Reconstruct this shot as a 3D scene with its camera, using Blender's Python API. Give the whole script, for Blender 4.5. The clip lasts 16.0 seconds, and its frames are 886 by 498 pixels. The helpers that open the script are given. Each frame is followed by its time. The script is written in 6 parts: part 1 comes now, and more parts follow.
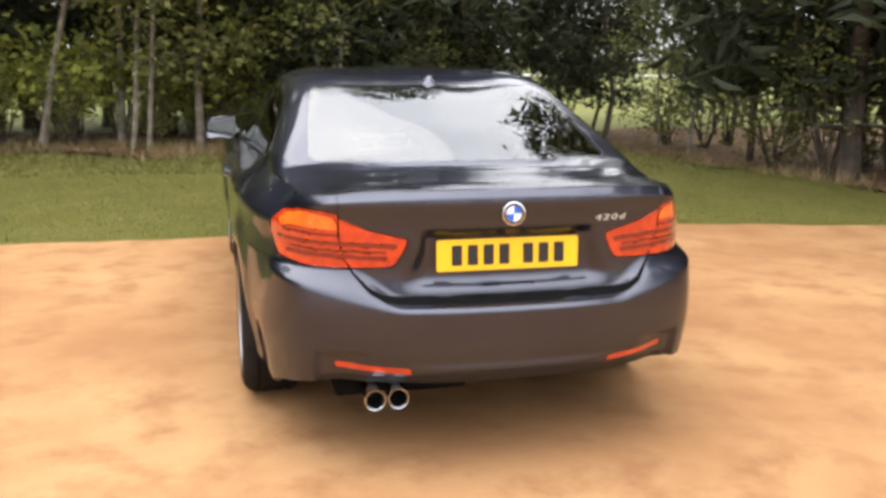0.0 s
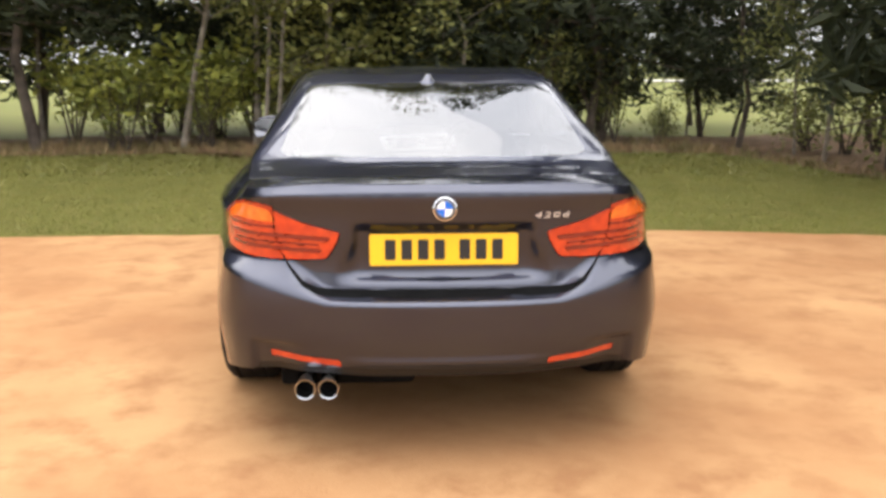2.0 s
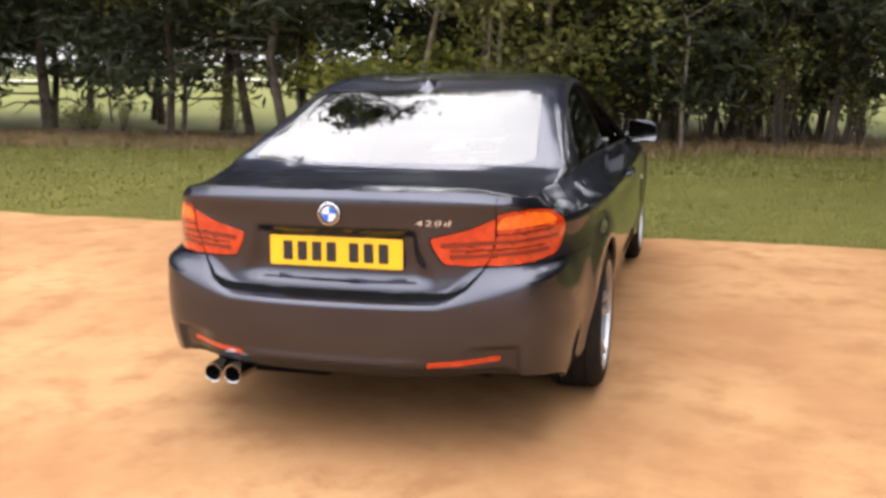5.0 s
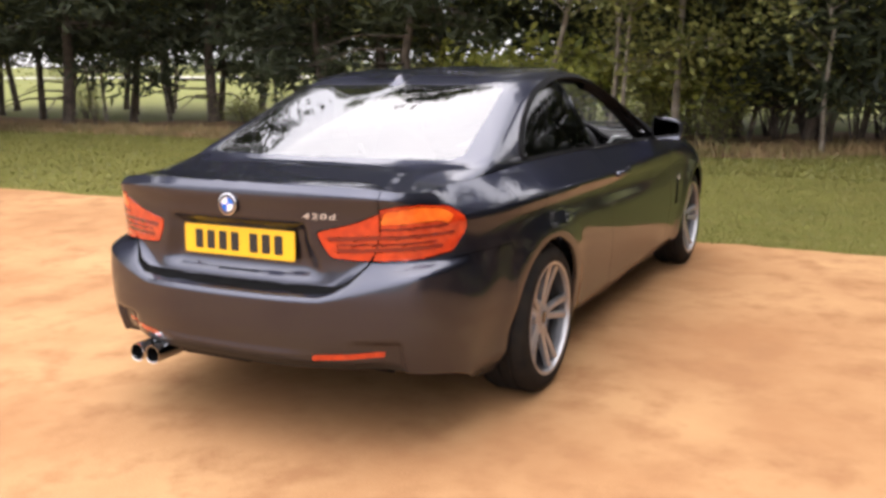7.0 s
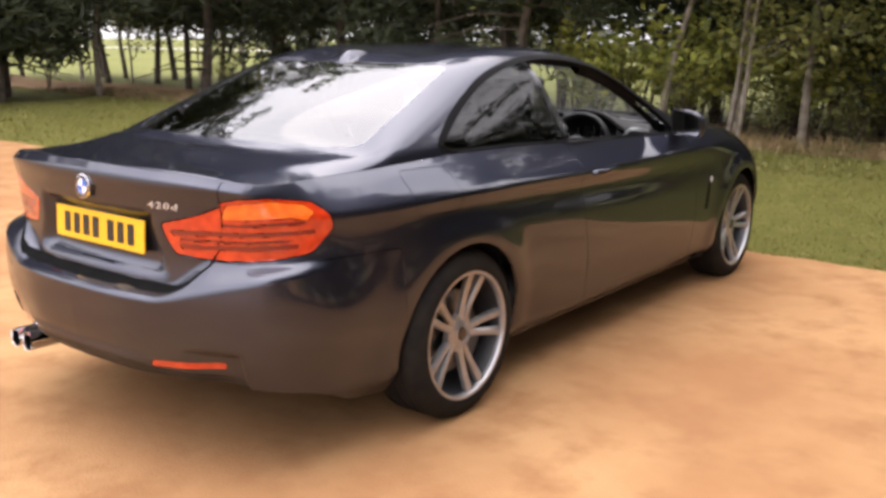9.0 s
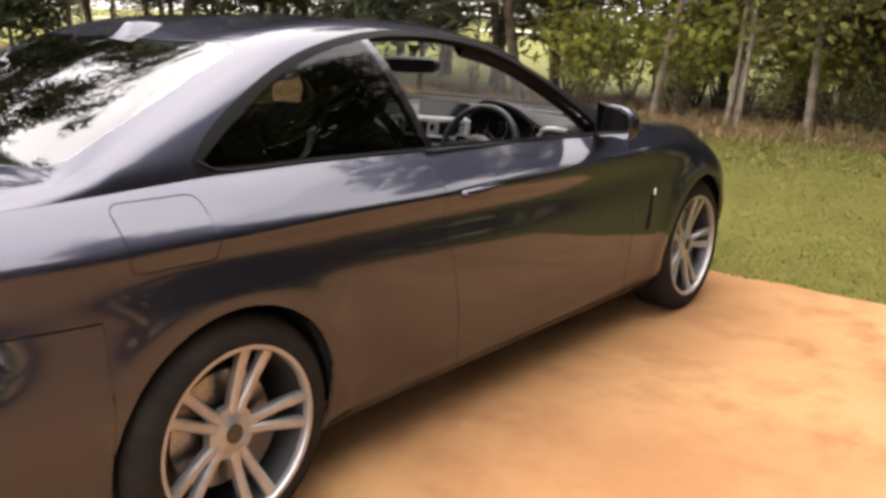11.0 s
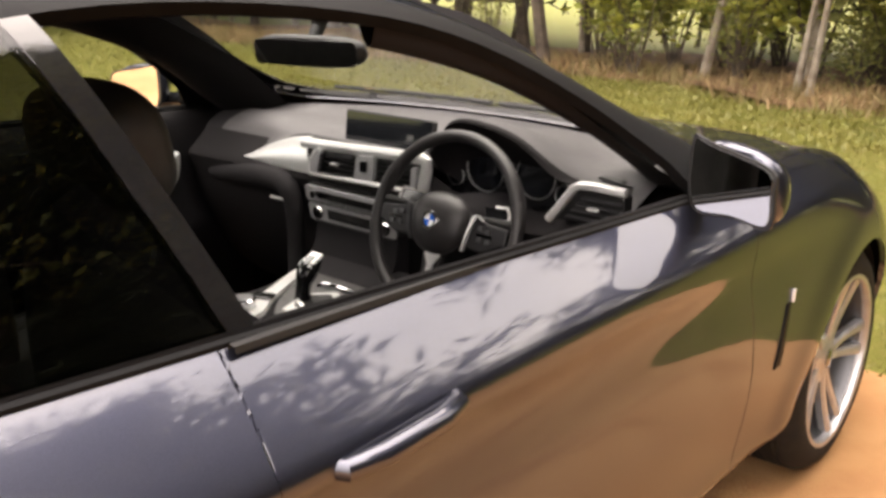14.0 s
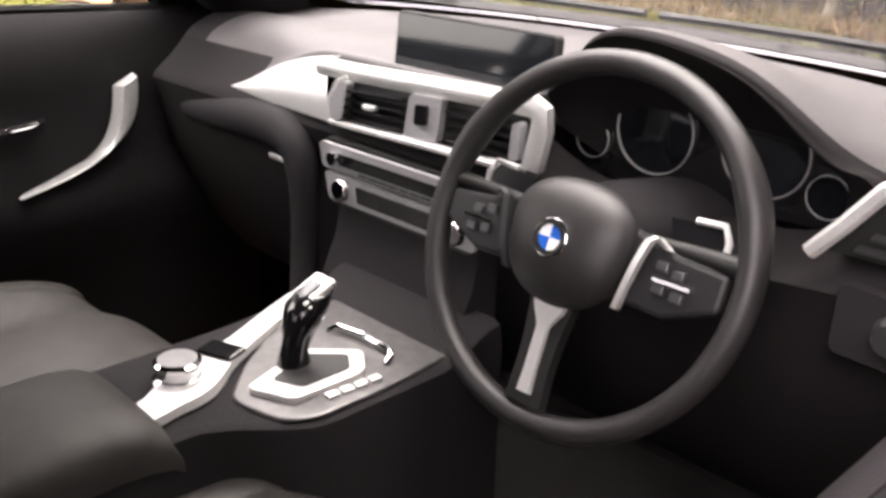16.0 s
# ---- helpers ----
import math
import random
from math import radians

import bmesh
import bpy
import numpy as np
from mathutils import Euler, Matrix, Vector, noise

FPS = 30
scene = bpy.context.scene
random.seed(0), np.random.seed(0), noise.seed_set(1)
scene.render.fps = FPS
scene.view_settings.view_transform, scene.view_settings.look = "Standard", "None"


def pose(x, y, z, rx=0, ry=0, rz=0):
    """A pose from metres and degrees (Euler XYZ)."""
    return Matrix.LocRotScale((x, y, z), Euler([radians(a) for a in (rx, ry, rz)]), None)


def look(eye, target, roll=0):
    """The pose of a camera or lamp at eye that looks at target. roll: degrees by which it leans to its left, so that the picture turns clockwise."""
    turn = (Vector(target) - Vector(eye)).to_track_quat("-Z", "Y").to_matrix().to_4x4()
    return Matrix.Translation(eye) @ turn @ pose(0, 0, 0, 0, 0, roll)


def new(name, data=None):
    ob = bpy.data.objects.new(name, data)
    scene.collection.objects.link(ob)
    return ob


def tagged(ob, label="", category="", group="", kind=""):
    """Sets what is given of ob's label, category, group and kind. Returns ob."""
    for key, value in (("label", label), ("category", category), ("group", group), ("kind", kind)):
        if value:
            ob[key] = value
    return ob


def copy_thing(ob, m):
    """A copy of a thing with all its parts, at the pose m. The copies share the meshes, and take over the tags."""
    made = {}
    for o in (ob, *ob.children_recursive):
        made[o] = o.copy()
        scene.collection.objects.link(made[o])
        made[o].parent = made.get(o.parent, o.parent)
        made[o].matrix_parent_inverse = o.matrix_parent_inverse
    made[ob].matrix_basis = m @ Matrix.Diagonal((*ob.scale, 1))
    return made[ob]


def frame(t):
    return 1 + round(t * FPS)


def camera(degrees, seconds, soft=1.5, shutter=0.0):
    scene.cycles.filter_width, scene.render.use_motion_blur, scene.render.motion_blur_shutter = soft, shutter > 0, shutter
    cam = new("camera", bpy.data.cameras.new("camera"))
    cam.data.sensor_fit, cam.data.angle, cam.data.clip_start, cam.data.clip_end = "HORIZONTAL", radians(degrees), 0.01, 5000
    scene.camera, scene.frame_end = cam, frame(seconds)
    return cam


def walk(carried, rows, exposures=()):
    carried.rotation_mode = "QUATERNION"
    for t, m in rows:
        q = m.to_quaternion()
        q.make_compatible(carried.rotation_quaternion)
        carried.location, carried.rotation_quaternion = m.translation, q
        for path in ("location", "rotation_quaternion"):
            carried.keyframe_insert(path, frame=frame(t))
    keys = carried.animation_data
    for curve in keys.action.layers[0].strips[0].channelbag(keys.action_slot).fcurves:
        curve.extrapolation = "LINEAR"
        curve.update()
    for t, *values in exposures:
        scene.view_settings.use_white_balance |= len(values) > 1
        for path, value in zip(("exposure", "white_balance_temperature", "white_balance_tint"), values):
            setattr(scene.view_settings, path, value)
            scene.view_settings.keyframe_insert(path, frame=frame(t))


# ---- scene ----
cam = camera(51.0, 16.0, soft=3.3, shutter=0.0)
PATH = [
    (0.0, (-1.006, -2.888, 1.432), (-0.527, -0.989, 1.026), 0.56),
    (0.5, (-0.798, -2.965, 1.422), (-0.408, -1.044, 1.025), 0.50),
    (1.0, (-0.594, -3.015, 1.397), (-0.299, -1.073, 1.018), 0.39),
    (1.5, (-0.374, -3.022, 1.363), (-0.184, -1.064, 1.001), 0.15),
    (2.0, (-0.197, -3.019, 1.396), (-0.078, -1.062, 1.002), 0.03),
    (2.5, (0.129, -3.089, 1.345), (0.098, -1.121, 0.992), -0.24),
    (3.0, (0.294, -3.055, 1.374), (0.194, -1.093, 1.000), -0.19),
    (5.5, (1.540, -2.910, 1.445), (0.921, -1.049, 1.052), -1.16),
    (6.0, (1.783, -2.831, 1.401), (1.087, -0.996, 1.014), -1.40),
    (6.5, (2.049, -2.721, 1.445), (1.251, -0.930, 1.047), -0.49),
    (7.0, (2.260, -2.547, 1.419), (1.363, -0.805, 1.018), -0.84),
    (7.5, (2.448, -2.335, 1.423), (1.458, -0.643, 1.028), -0.72),
    (8.0, (2.662, -2.082, 1.401), (1.579, -0.447, 1.006), -0.56),
    (8.5, (2.825, -1.909, 1.410), (1.662, -0.330, 1.016), -0.50),
    (9.0, (2.839, -1.607, 1.397), (1.654, -0.057, 0.958), 0.66),
    (9.5, (2.861, -1.294, 1.415), (1.721, 0.281, 0.944), 1.27),
    (12.0, (2.374, 0.269, 1.382), (1.129, 1.752, 0.880), 1.15),
    (12.5, (2.189, 0.535, 1.392), (0.997, 2.055, 0.875), 0.67),
    (13.0, (2.019, 0.851, 1.370), (0.818, 2.350, 0.812), 0.14),
    (13.5, (1.820, 1.131, 1.369), (0.576, 2.585, 0.787), 0.56),
    (14.0, (1.574, 1.378, 1.367), (0.337, 2.834, 0.773), 0.50),
    (14.5, (1.389, 1.659, 1.333), (0.151, 3.095, 0.696), -0.34),
    (15.0, (1.205, 1.915, 1.321), (-0.108, 3.258, 0.634), -1.89),
    (15.5, (0.993, 2.024, 1.207), (-0.310, 3.380, 0.527), -0.10),
    (16.0, (0.880, 2.087, 1.167), (-0.430, 3.417, 0.449), 2.24),
]
walk(cam, [(t, look(eye, target, roll)) for t, eye, target, roll in PATH],
     exposures=[(0.0, 0.14, 6500, 11), (3.0, 0.14, 6550, 13), (6.0, 0.13, 6550, 16), (8.5, 0.14, 6600, 18), (9.5, 0.20, 6700, 18), (12.0, 0.84, 7500, 17), (13.0, 1.17, 7700, 17), (14.0, 1.11, 7700, 18), (14.5, 1.10, 7600, 18), (15.0, 1.34, 7550, 20), (15.5, 1.62, 7450, 21), (16.0, 2.00, 7300, 23)])

# ---- world and light ----
world = bpy.data.worlds.new("overcast_sky")
scene.world = world
world.use_nodes = True
wn, wl = world.node_tree.nodes, world.node_tree.links
for n in list(wn):
    wn.remove(n)
w_out = wn.new("ShaderNodeOutputWorld")
w_bg = wn.new("ShaderNodeBackground")
w_sky = wn.new("ShaderNodeTexSky")
w_sky.sky_type, w_sky.sun_disc = "NISHITA", False
w_sky.sun_elevation, w_sky.sun_rotation = radians(64.8), radians(328)
w_co = wn.new("ShaderNodeTexCoord")
w_map = wn.new("ShaderNodeMapping")
w_map.inputs["Scale"].default_value = (1.0, 1.0, 2.2)
w_noise = wn.new("ShaderNodeTexNoise")
w_noise.inputs["Scale"].default_value, w_noise.inputs["Detail"].default_value = 1.6, 6.0
w_noise.inputs["Roughness"].default_value = 0.55
w_ramp = wn.new("ShaderNodeValToRGB")
w_ramp.color_ramp.elements[0].position, w_ramp.color_ramp.elements[1].position = 0.30, 0.66
w_ramp.color_ramp.elements[0].color = (7.8, 8.1, 8.8, 1)
w_ramp.color_ramp.elements[1].color = (13.5, 13.5, 13.6, 1)
w_mix = wn.new("ShaderNodeMixRGB")
w_mix.inputs["Fac"].default_value = 0.88
# an overcast dome: the zenith three times as bright as the horizon
w_sep = wn.new("ShaderNodeSeparateXYZ")
w_dome = wn.new("ShaderNodeMapRange")
w_dome.inputs["From Min"].default_value, w_dome.inputs["From Max"].default_value = 0.0, 1.0
w_dome.inputs["To Min"].default_value, w_dome.inputs["To Max"].default_value = 0.58, 2.15
w_mul = wn.new("ShaderNodeMixRGB")
w_mul.blend_type = "MULTIPLY"
w_mul.inputs["Fac"].default_value = 1.0
wl.new(w_co.outputs["Generated"], w_map.inputs["Vector"])
wl.new(w_co.outputs["Generated"], w_sep.inputs["Vector"])
wl.new(w_sep.outputs["Z"], w_dome.inputs["Value"])
wl.new(w_map.outputs["Vector"], w_noise.inputs["Vector"])
wl.new(w_noise.outputs["Fac"], w_ramp.inputs["Fac"])
wl.new(w_ramp.outputs["Color"], w_mul.inputs["Color1"])
wl.new(w_dome.outputs["Result"], w_mul.inputs["Color2"])
wl.new(w_sky.outputs["Color"], w_mix.inputs["Color1"])
wl.new(w_mul.outputs["Color"], w_mix.inputs["Color2"])
wl.new(w_mix.outputs["Color"], w_bg.inputs["Color"])
w_bg.inputs["Strength"].default_value = 0.213
wl.new(w_bg.outputs["Background"], w_out.inputs["Surface"])

sun_data = bpy.data.lights.new("sun", "SUN")
sun_data.energy, sun_data.angle, sun_data.color = 0.55, radians(60), (1.0, 0.93, 0.82)
sun = new("sun", sun_data)
sun.matrix_world = look((-3.2, 5.2, 13), (0, 0, 0))

# ---- materials ----
def mat(name, color, rough=0.5, metal=0.0, coat=0.0, coat_rough=0.03, spec=0.5, vary=0.0, vscale=8.0, bump=0.0, bscale=40.0, color2=None, detail=4.0):
    """A principled material; vary mixes towards color2 by noise, bump gives fine relief."""
    m = bpy.data.materials.new(name)
    m.use_nodes = True
    nt = m.node_tree
    b = nt.nodes["Principled BSDF"]
    b.inputs["Base Color"].default_value = (*color, 1)
    b.inputs["Roughness"].default_value = rough
    b.inputs["Metallic"].default_value = metal
    b.inputs["Coat Weight"].default_value = coat
    b.inputs["Coat Roughness"].default_value = coat_rough
    b.inputs["Specular IOR Level"].default_value = spec
    if vary or bump:
        co = nt.nodes.new("ShaderNodeTexCoord")
    if vary:
        n = nt.nodes.new("ShaderNodeTexNoise")
        n.inputs["Scale"].default_value, n.inputs["Detail"].default_value = vscale, detail
        nt.links.new(co.outputs["Object"], n.inputs["Vector"])
        r = nt.nodes.new("ShaderNodeValToRGB")
        c2 = color2 or tuple(max(0.0, c * (1 - vary)) for c in color)
        r.color_ramp.elements[0].position, r.color_ramp.elements[1].position = 0.35, 0.68
        r.color_ramp.elements[0].color, r.color_ramp.elements[1].color = (*c2, 1), (*color, 1)
        nt.links.new(n.outputs["Fac"], r.inputs["Fac"])
        nt.links.new(r.outputs["Color"], b.inputs["Base Color"])
    if bump:
        n2 = nt.nodes.new("ShaderNodeTexNoise")
        n2.inputs["Scale"].default_value, n2.inputs["Detail"].default_value = bscale, 3.0
        nt.links.new(co.outputs["Object"], n2.inputs["Vector"])
        bp = nt.nodes.new("ShaderNodeBump")
        bp.inputs["Strength"].default_value, bp.inputs["Distance"].default_value = bump, 0.004
        nt.links.new(n2.outputs["Fac"], bp.inputs["Height"])
        nt.links.new(bp.outputs["Normal"], b.inputs["Normal"])
    return m


def glass(name, color, rough=0.0, face_on=0.06):
    """Thin glazing: clear or tinted transmission with a mirror-like surface."""
    m = bpy.data.materials.new(name)
    m.use_nodes = True
    nt = m.node_tree
    for n in list(nt.nodes):
        nt.nodes.remove(n)
    out = nt.nodes.new("ShaderNodeOutputMaterial")
    tr = nt.nodes.new("ShaderNodeBsdfTransparent")
    tr.inputs["Color"].default_value = (*color, 1)
    gl = nt.nodes.new("ShaderNodeBsdfGlossy")
    gl.inputs["Roughness"].default_value = rough
    lw = nt.nodes.new("ShaderNodeLayerWeight")
    lw.inputs["Blend"].default_value = 0.5
    pw = nt.nodes.new("ShaderNodeMath")
    pw.operation = "POWER"
    pw.inputs[1].default_value = 5.0
    fr = nt.nodes.new("ShaderNodeMapRange")
    fr.inputs["To Min"].default_value, fr.inputs["To Max"].default_value = face_on, 1.0
    nt.links.new(lw.outputs["Facing"], pw.inputs[0])
    nt.links.new(pw.outputs["Value"], fr.inputs["Value"])
    mx = nt.nodes.new("ShaderNodeMixShader")
    nt.links.new(fr.outputs["Result"], mx.inputs["Fac"])
    nt.links.new(tr.outputs["BSDF"], mx.inputs[1])
    nt.links.new(gl.outputs["BSDF"], mx.inputs[2])
    nt.links.new(mx.outputs["Shader"], out.inputs["Surface"])
    return m


M_PAINT = mat("dark_metallic_paint", (0.043, 0.046, 0.068), rough=0.38, metal=0.92, coat=1.0, coat_rough=0.045, vary=0.25, vscale=900.0)
M_PAINT.node_tree.nodes["Principled BSDF"].inputs["Coat IOR"].default_value = 1.55
M_PAINT.node_tree.nodes["Principled BSDF"].inputs["Specular Tint"].default_value = (0.42, 0.42, 0.46, 1)
M_CABIN = mat("black_cabin_plastic", (0.0165, 0.0150, 0.0165), rough=0.75, spec=0.12, bump=0.2, bscale=300)
# black dash plastic, darkened further for the shade below the pad and inside the hood
M_DASH_SHADED = mat("shaded_black_dash", (0.0135, 0.0120, 0.0128), rough=0.8, spec=0.1, bump=0.2, bscale=300)
M_SURROUND = mat("black_window_trim", (0.006, 0.006, 0.0065), rough=0.55, spec=0.08)
M_BLACK = mat("black_plastic", (0.0075, 0.0073, 0.0075), rough=0.5, bump=0.15, bscale=300)
M_GLOSSBLACK = mat("gloss_black_trim", (0.008, 0.008, 0.009), rough=0.12, coat=0.6)
M_UNDER = mat("underseal", (0.008, 0.008, 0.008), rough=0.9, spec=0.05, vary=0.3, vscale=20)
M_RUBBER = mat("tyre_rubber", (0.0085, 0.008, 0.008), rough=0.8, spec=0.15, vary=0.4, vscale=14, color2=(0.016, 0.0135, 0.011), bump=0.2, bscale=120)
M_ALLOY = mat("alloy_silver", (0.38, 0.375, 0.38), rough=0.30, metal=0.7, coat=0.5, vary=0.15, vscale=30)
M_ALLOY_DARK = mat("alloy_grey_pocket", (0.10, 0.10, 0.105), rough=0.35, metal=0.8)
M_STEEL = mat("brake_steel", (0.35, 0.34, 0.33), rough=0.35, metal=1.0, vary=0.3, vscale=60)
M_CHROME = mat("chrome", (0.82, 0.82, 0.84), rough=0.06, metal=1.0)
M_SATIN = mat("satin_aluminium", (0.76, 0.76, 0.75), rough=0.36, metal=0.6, vary=0.08, vscale=400)
M_GLASS = glass("clear_glass", (0.86, 0.90, 0.88))
M_TINT = glass("dark_tinted_glass", (0.085, 0.09, 0.088), face_on=0.045)
# face_on raised beyond plain glass to brighten the sky's reflection in the rear window
M_REAR = glass("brightened_rear_glass", (0.16, 0.165, 0.17), face_on=0.20)
M_MIRROR = mat("mirror_glass", (0.9, 0.9, 0.9), rough=0.01, metal=1.0)
M_PLATE = mat("yellow_plate", (0.84, 0.47, 0.012), rough=0.35, coat=0.3)
M_INK = mat("black_ink", (0.012, 0.012, 0.012), rough=0.4)
M_RED = mat("red_lens", (0.58, 0.045, 0.008), rough=0.12, coat=1.0, vary=0.3, vscale=26.0, color2=(0.42, 0.026, 0.006), detail=1.0)
M_RED_DARK = mat("dark_red_lens", (0.19, 0.010, 0.006), rough=0.12, coat=1.0)
M_AMBER = mat("amber_lens", (0.86, 0.17, 0.018), rough=0.12, coat=1.0, vary=0.3, vscale=30.0, color2=(0.74, 0.12, 0.012), detail=1.0)
M_RADIO = mat("grey_radio_front", (0.40, 0.40, 0.41), rough=0.38, metal=0.25, vary=0.12, vscale=200)
M_LEATHER = mat("black_leather", (0.021, 0.0190, 0.0200), spec=0.5, rough=0.44, bump=0.12, bscale=700, vary=0.3, vscale=25)
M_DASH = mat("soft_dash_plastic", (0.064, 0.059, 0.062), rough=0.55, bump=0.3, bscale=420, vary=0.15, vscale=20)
M_SEAT = mat("dark_seat_leather", (0.043, 0.040, 0.038), spec=0.3, rough=0.52, bump=0.12, bscale=700, vary=0.3, vscale=25)
M_CARPET = mat("dark_carpet", (0.036, 0.032, 0.033), rough=0.95, bump=0.6, bscale=200)
M_PIANO = mat("grey_spoke_plastic", (0.015, 0.0145, 0.016), rough=0.4, spec=0.3, bump=0.1, bscale=300)
M_DECK = mat("grey_console_deck", (0.17, 0.165, 0.165), rough=0.32, metal=0.5, vary=0.25, vscale=60)
M_SCREEN = mat("screen_glass", (0.006, 0.007, 0.009), rough=0.08, coat=0.5)
M_HEADLINER = mat("anthracite_headliner", (0.0125, 0.0112, 0.0118), rough=0.9, spec=0.15, bump=0.2, bscale=300)
M_BLUE = mat("blue_enamel", (0.01, 0.12, 0.55), rough=0.2, coat=0.8)
M_WHITE = mat("white_enamel", (0.75, 0.76, 0.78), rough=0.2, coat=0.8)

# ---- mesh helpers ----
from mathutils.bvhtree import BVHTree
from mathutils.interpolate import poly_3d_calc


def part(name, bm, material, parent=None, label="", smooth=True, bevel=0.0, normals=None):
    """Links a bmesh as one mesh object under a thing or a part."""
    if smooth:
        for f in bm.faces:
            f.smooth = True
    me = bpy.data.meshes.new(name)
    bm.to_mesh(me)
    bm.free()
    me.materials.append(material)
    if normals is not None:
        me.normals_split_custom_set_from_vertices(normals(me))
    elif smooth:
        me.set_sharp_from_angle(angle=radians(38))
    ob = new(name, me)
    if parent is not None:
        ob.parent = parent
    if bevel:
        bv = ob.modifiers.new("bevel", "BEVEL")
        bv.width, bv.segments, bv.limit_method, bv.angle_limit = bevel, 2, "ANGLE", radians(35)
    if label:
        tagged(ob, label)
    return ob


def thing(name, label, category, group="", m=None, kind=""):
    ob = new(name)
    if m is not None:
        ob.matrix_world = m
    return tagged(ob, label, category, group, kind)


def box(w, d, h, m=None, taper=1.0, bm=None):
    """A box centred on its base; taper scales its top."""
    bm = bm or bmesh.new()
    m = m or Matrix()
    vs = [bm.verts.new(m @ Vector((sx * w / 2 * k, sy * d / 2 * k, z)))
          for z, k in ((0, 1), (h, taper)) for sx, sy in ((-1, -1), (1, -1), (1, 1), (-1, 1))]
    for q in ((3, 2, 1, 0), (4, 5, 6, 7), (0, 1, 5, 4), (1, 2, 6, 5), (2, 3, 7, 6), (3, 0, 4, 7)):
        bm.faces.new([vs[i] for i in q])
    return bm


def lathe(profile, n=48, m=None, bm=None, closed=False):
    """A ring of the (r, h) profile round the local z axis."""
    bm = bm or bmesh.new()
    m = m or Matrix()
    rings = []
    for i in range(n):
        a = 2 * math.pi * i / n
        rings.append([bm.verts.new(m @ Vector((r * math.cos(a), r * math.sin(a), h))) for r, h in profile])
    k = len(profile)
    for i in range(n):
        p, q = rings[i], rings[(i + 1) % n]
        for j in range(k if closed else k - 1):
            bm.faces.new((p[j], q[j], q[(j + 1) % k], p[(j + 1) % k]))
    if not closed:
        for j in (0, k - 1):
            if profile[j][0] < 1e-4:
                bmesh.ops.remove_doubles(bm, verts=[r[j] for r in rings], dist=1e-3)
    return bm


def tube(path, radius, n=10, bm=None, cap=True):
    """A round bar along a path of points; radius may be a list."""
    bm = bm or bmesh.new()
    path = [Vector(p) for p in path]
    rings = []
    up = Vector((0.13, 0.21, 0.97))
    for i, p in enumerate(path):
        d = (path[min(i + 1, len(path) - 1)] - path[max(i - 1, 0)]).normalized()
        a = d.cross(up)
        if a.length < 1e-3:
            a = d.cross(Vector((1, 0, 0)))
        a.normalize()
        b = d.cross(a)
        r = radius[i] if isinstance(radius, (list, tuple)) else radius
        rings.append([bm.verts.new(p + r * (math.cos(t) * a + math.sin(t) * b)) for t in [2 * math.pi * k / n for k in range(n)]])
    for p, q in zip(rings, rings[1:]):
        for k in range(n):
            bm.faces.new((p[k], p[(k + 1) % n], q[(k + 1) % n], q[k]))
    if cap:
        bm.faces.new(rings[0][::-1])
        bm.faces.new(rings[-1])
    return bm


def prism(outline, depth, m=None, bm=None):
    """A flat outline in local x, y thickened along local z."""
    bm = bm or bmesh.new()
    m = m or Matrix()
    a = [bm.verts.new(m @ Vector((x, y, 0))) for x, y in outline]
    b = [bm.verts.new(m @ Vector((x, y, depth))) for x, y in outline]
    bm.faces.new(a[::-1])
    bm.faces.new(b)
    n = len(a)
    for i in range(n):
        bm.faces.new((a[i], a[(i + 1) % n], b[(i + 1) % n], b[i]))
    return bm


def cubic(ts, ys):
    """A natural cubic spline through ys at ts."""
    ts, ys = np.array(ts, float), np.array(ys, float)
    n, h = len(ts), np.diff(ts)
    a = np.eye(n)
    r = np.zeros((n, *ys.shape[1:]))
    for i in range(1, n - 1):
        a[i, i - 1:i + 2] = h[i - 1], 2 * (h[i - 1] + h[i]), h[i]
        r[i] = 3 * ((ys[i + 1] - ys[i]) / h[i] - (ys[i] - ys[i - 1]) / h[i - 1])
    c = np.linalg.solve(a, r)

    def at(t):
        i = int(np.clip(np.searchsorted(ts, t) - 1, 0, n - 2))
        d = t - ts[i]
        b = (ys[i + 1] - ys[i]) / h[i] - h[i] * (2 * c[i] + c[i + 1]) / 3
        return ys[i] + d * (b + d * (c[i] + d * (c[i + 1] - c[i]) / (3 * h[i])))
    return at


def smooth01(a, b, t):
    t = min(1.0, max(0.0, (t - a) / (b - a)))
    return t * t * (3 - 2 * t)


def table(*pairs):
    """A smooth function through (t, value) pairs, held at its ends."""
    f = cubic([p[0] for p in pairs], [p[1] for p in pairs])
    lo, hi = pairs[0][0], pairs[-1][0]
    return lambda t: float(f(min(hi, max(lo, t))))


def linear(*pairs):
    xs, ys = [p[0] for p in pairs], [p[1] for p in pairs]
    return lambda t: float(np.interp(t, xs, ys))


# ---- the car's surfaces: x to its right, y ahead, rear bumper near y = 0 ----
AXLE_R, AXLE_F, HUB_Z, TYRE_R = 1.085, 3.880, 0.322, 0.325
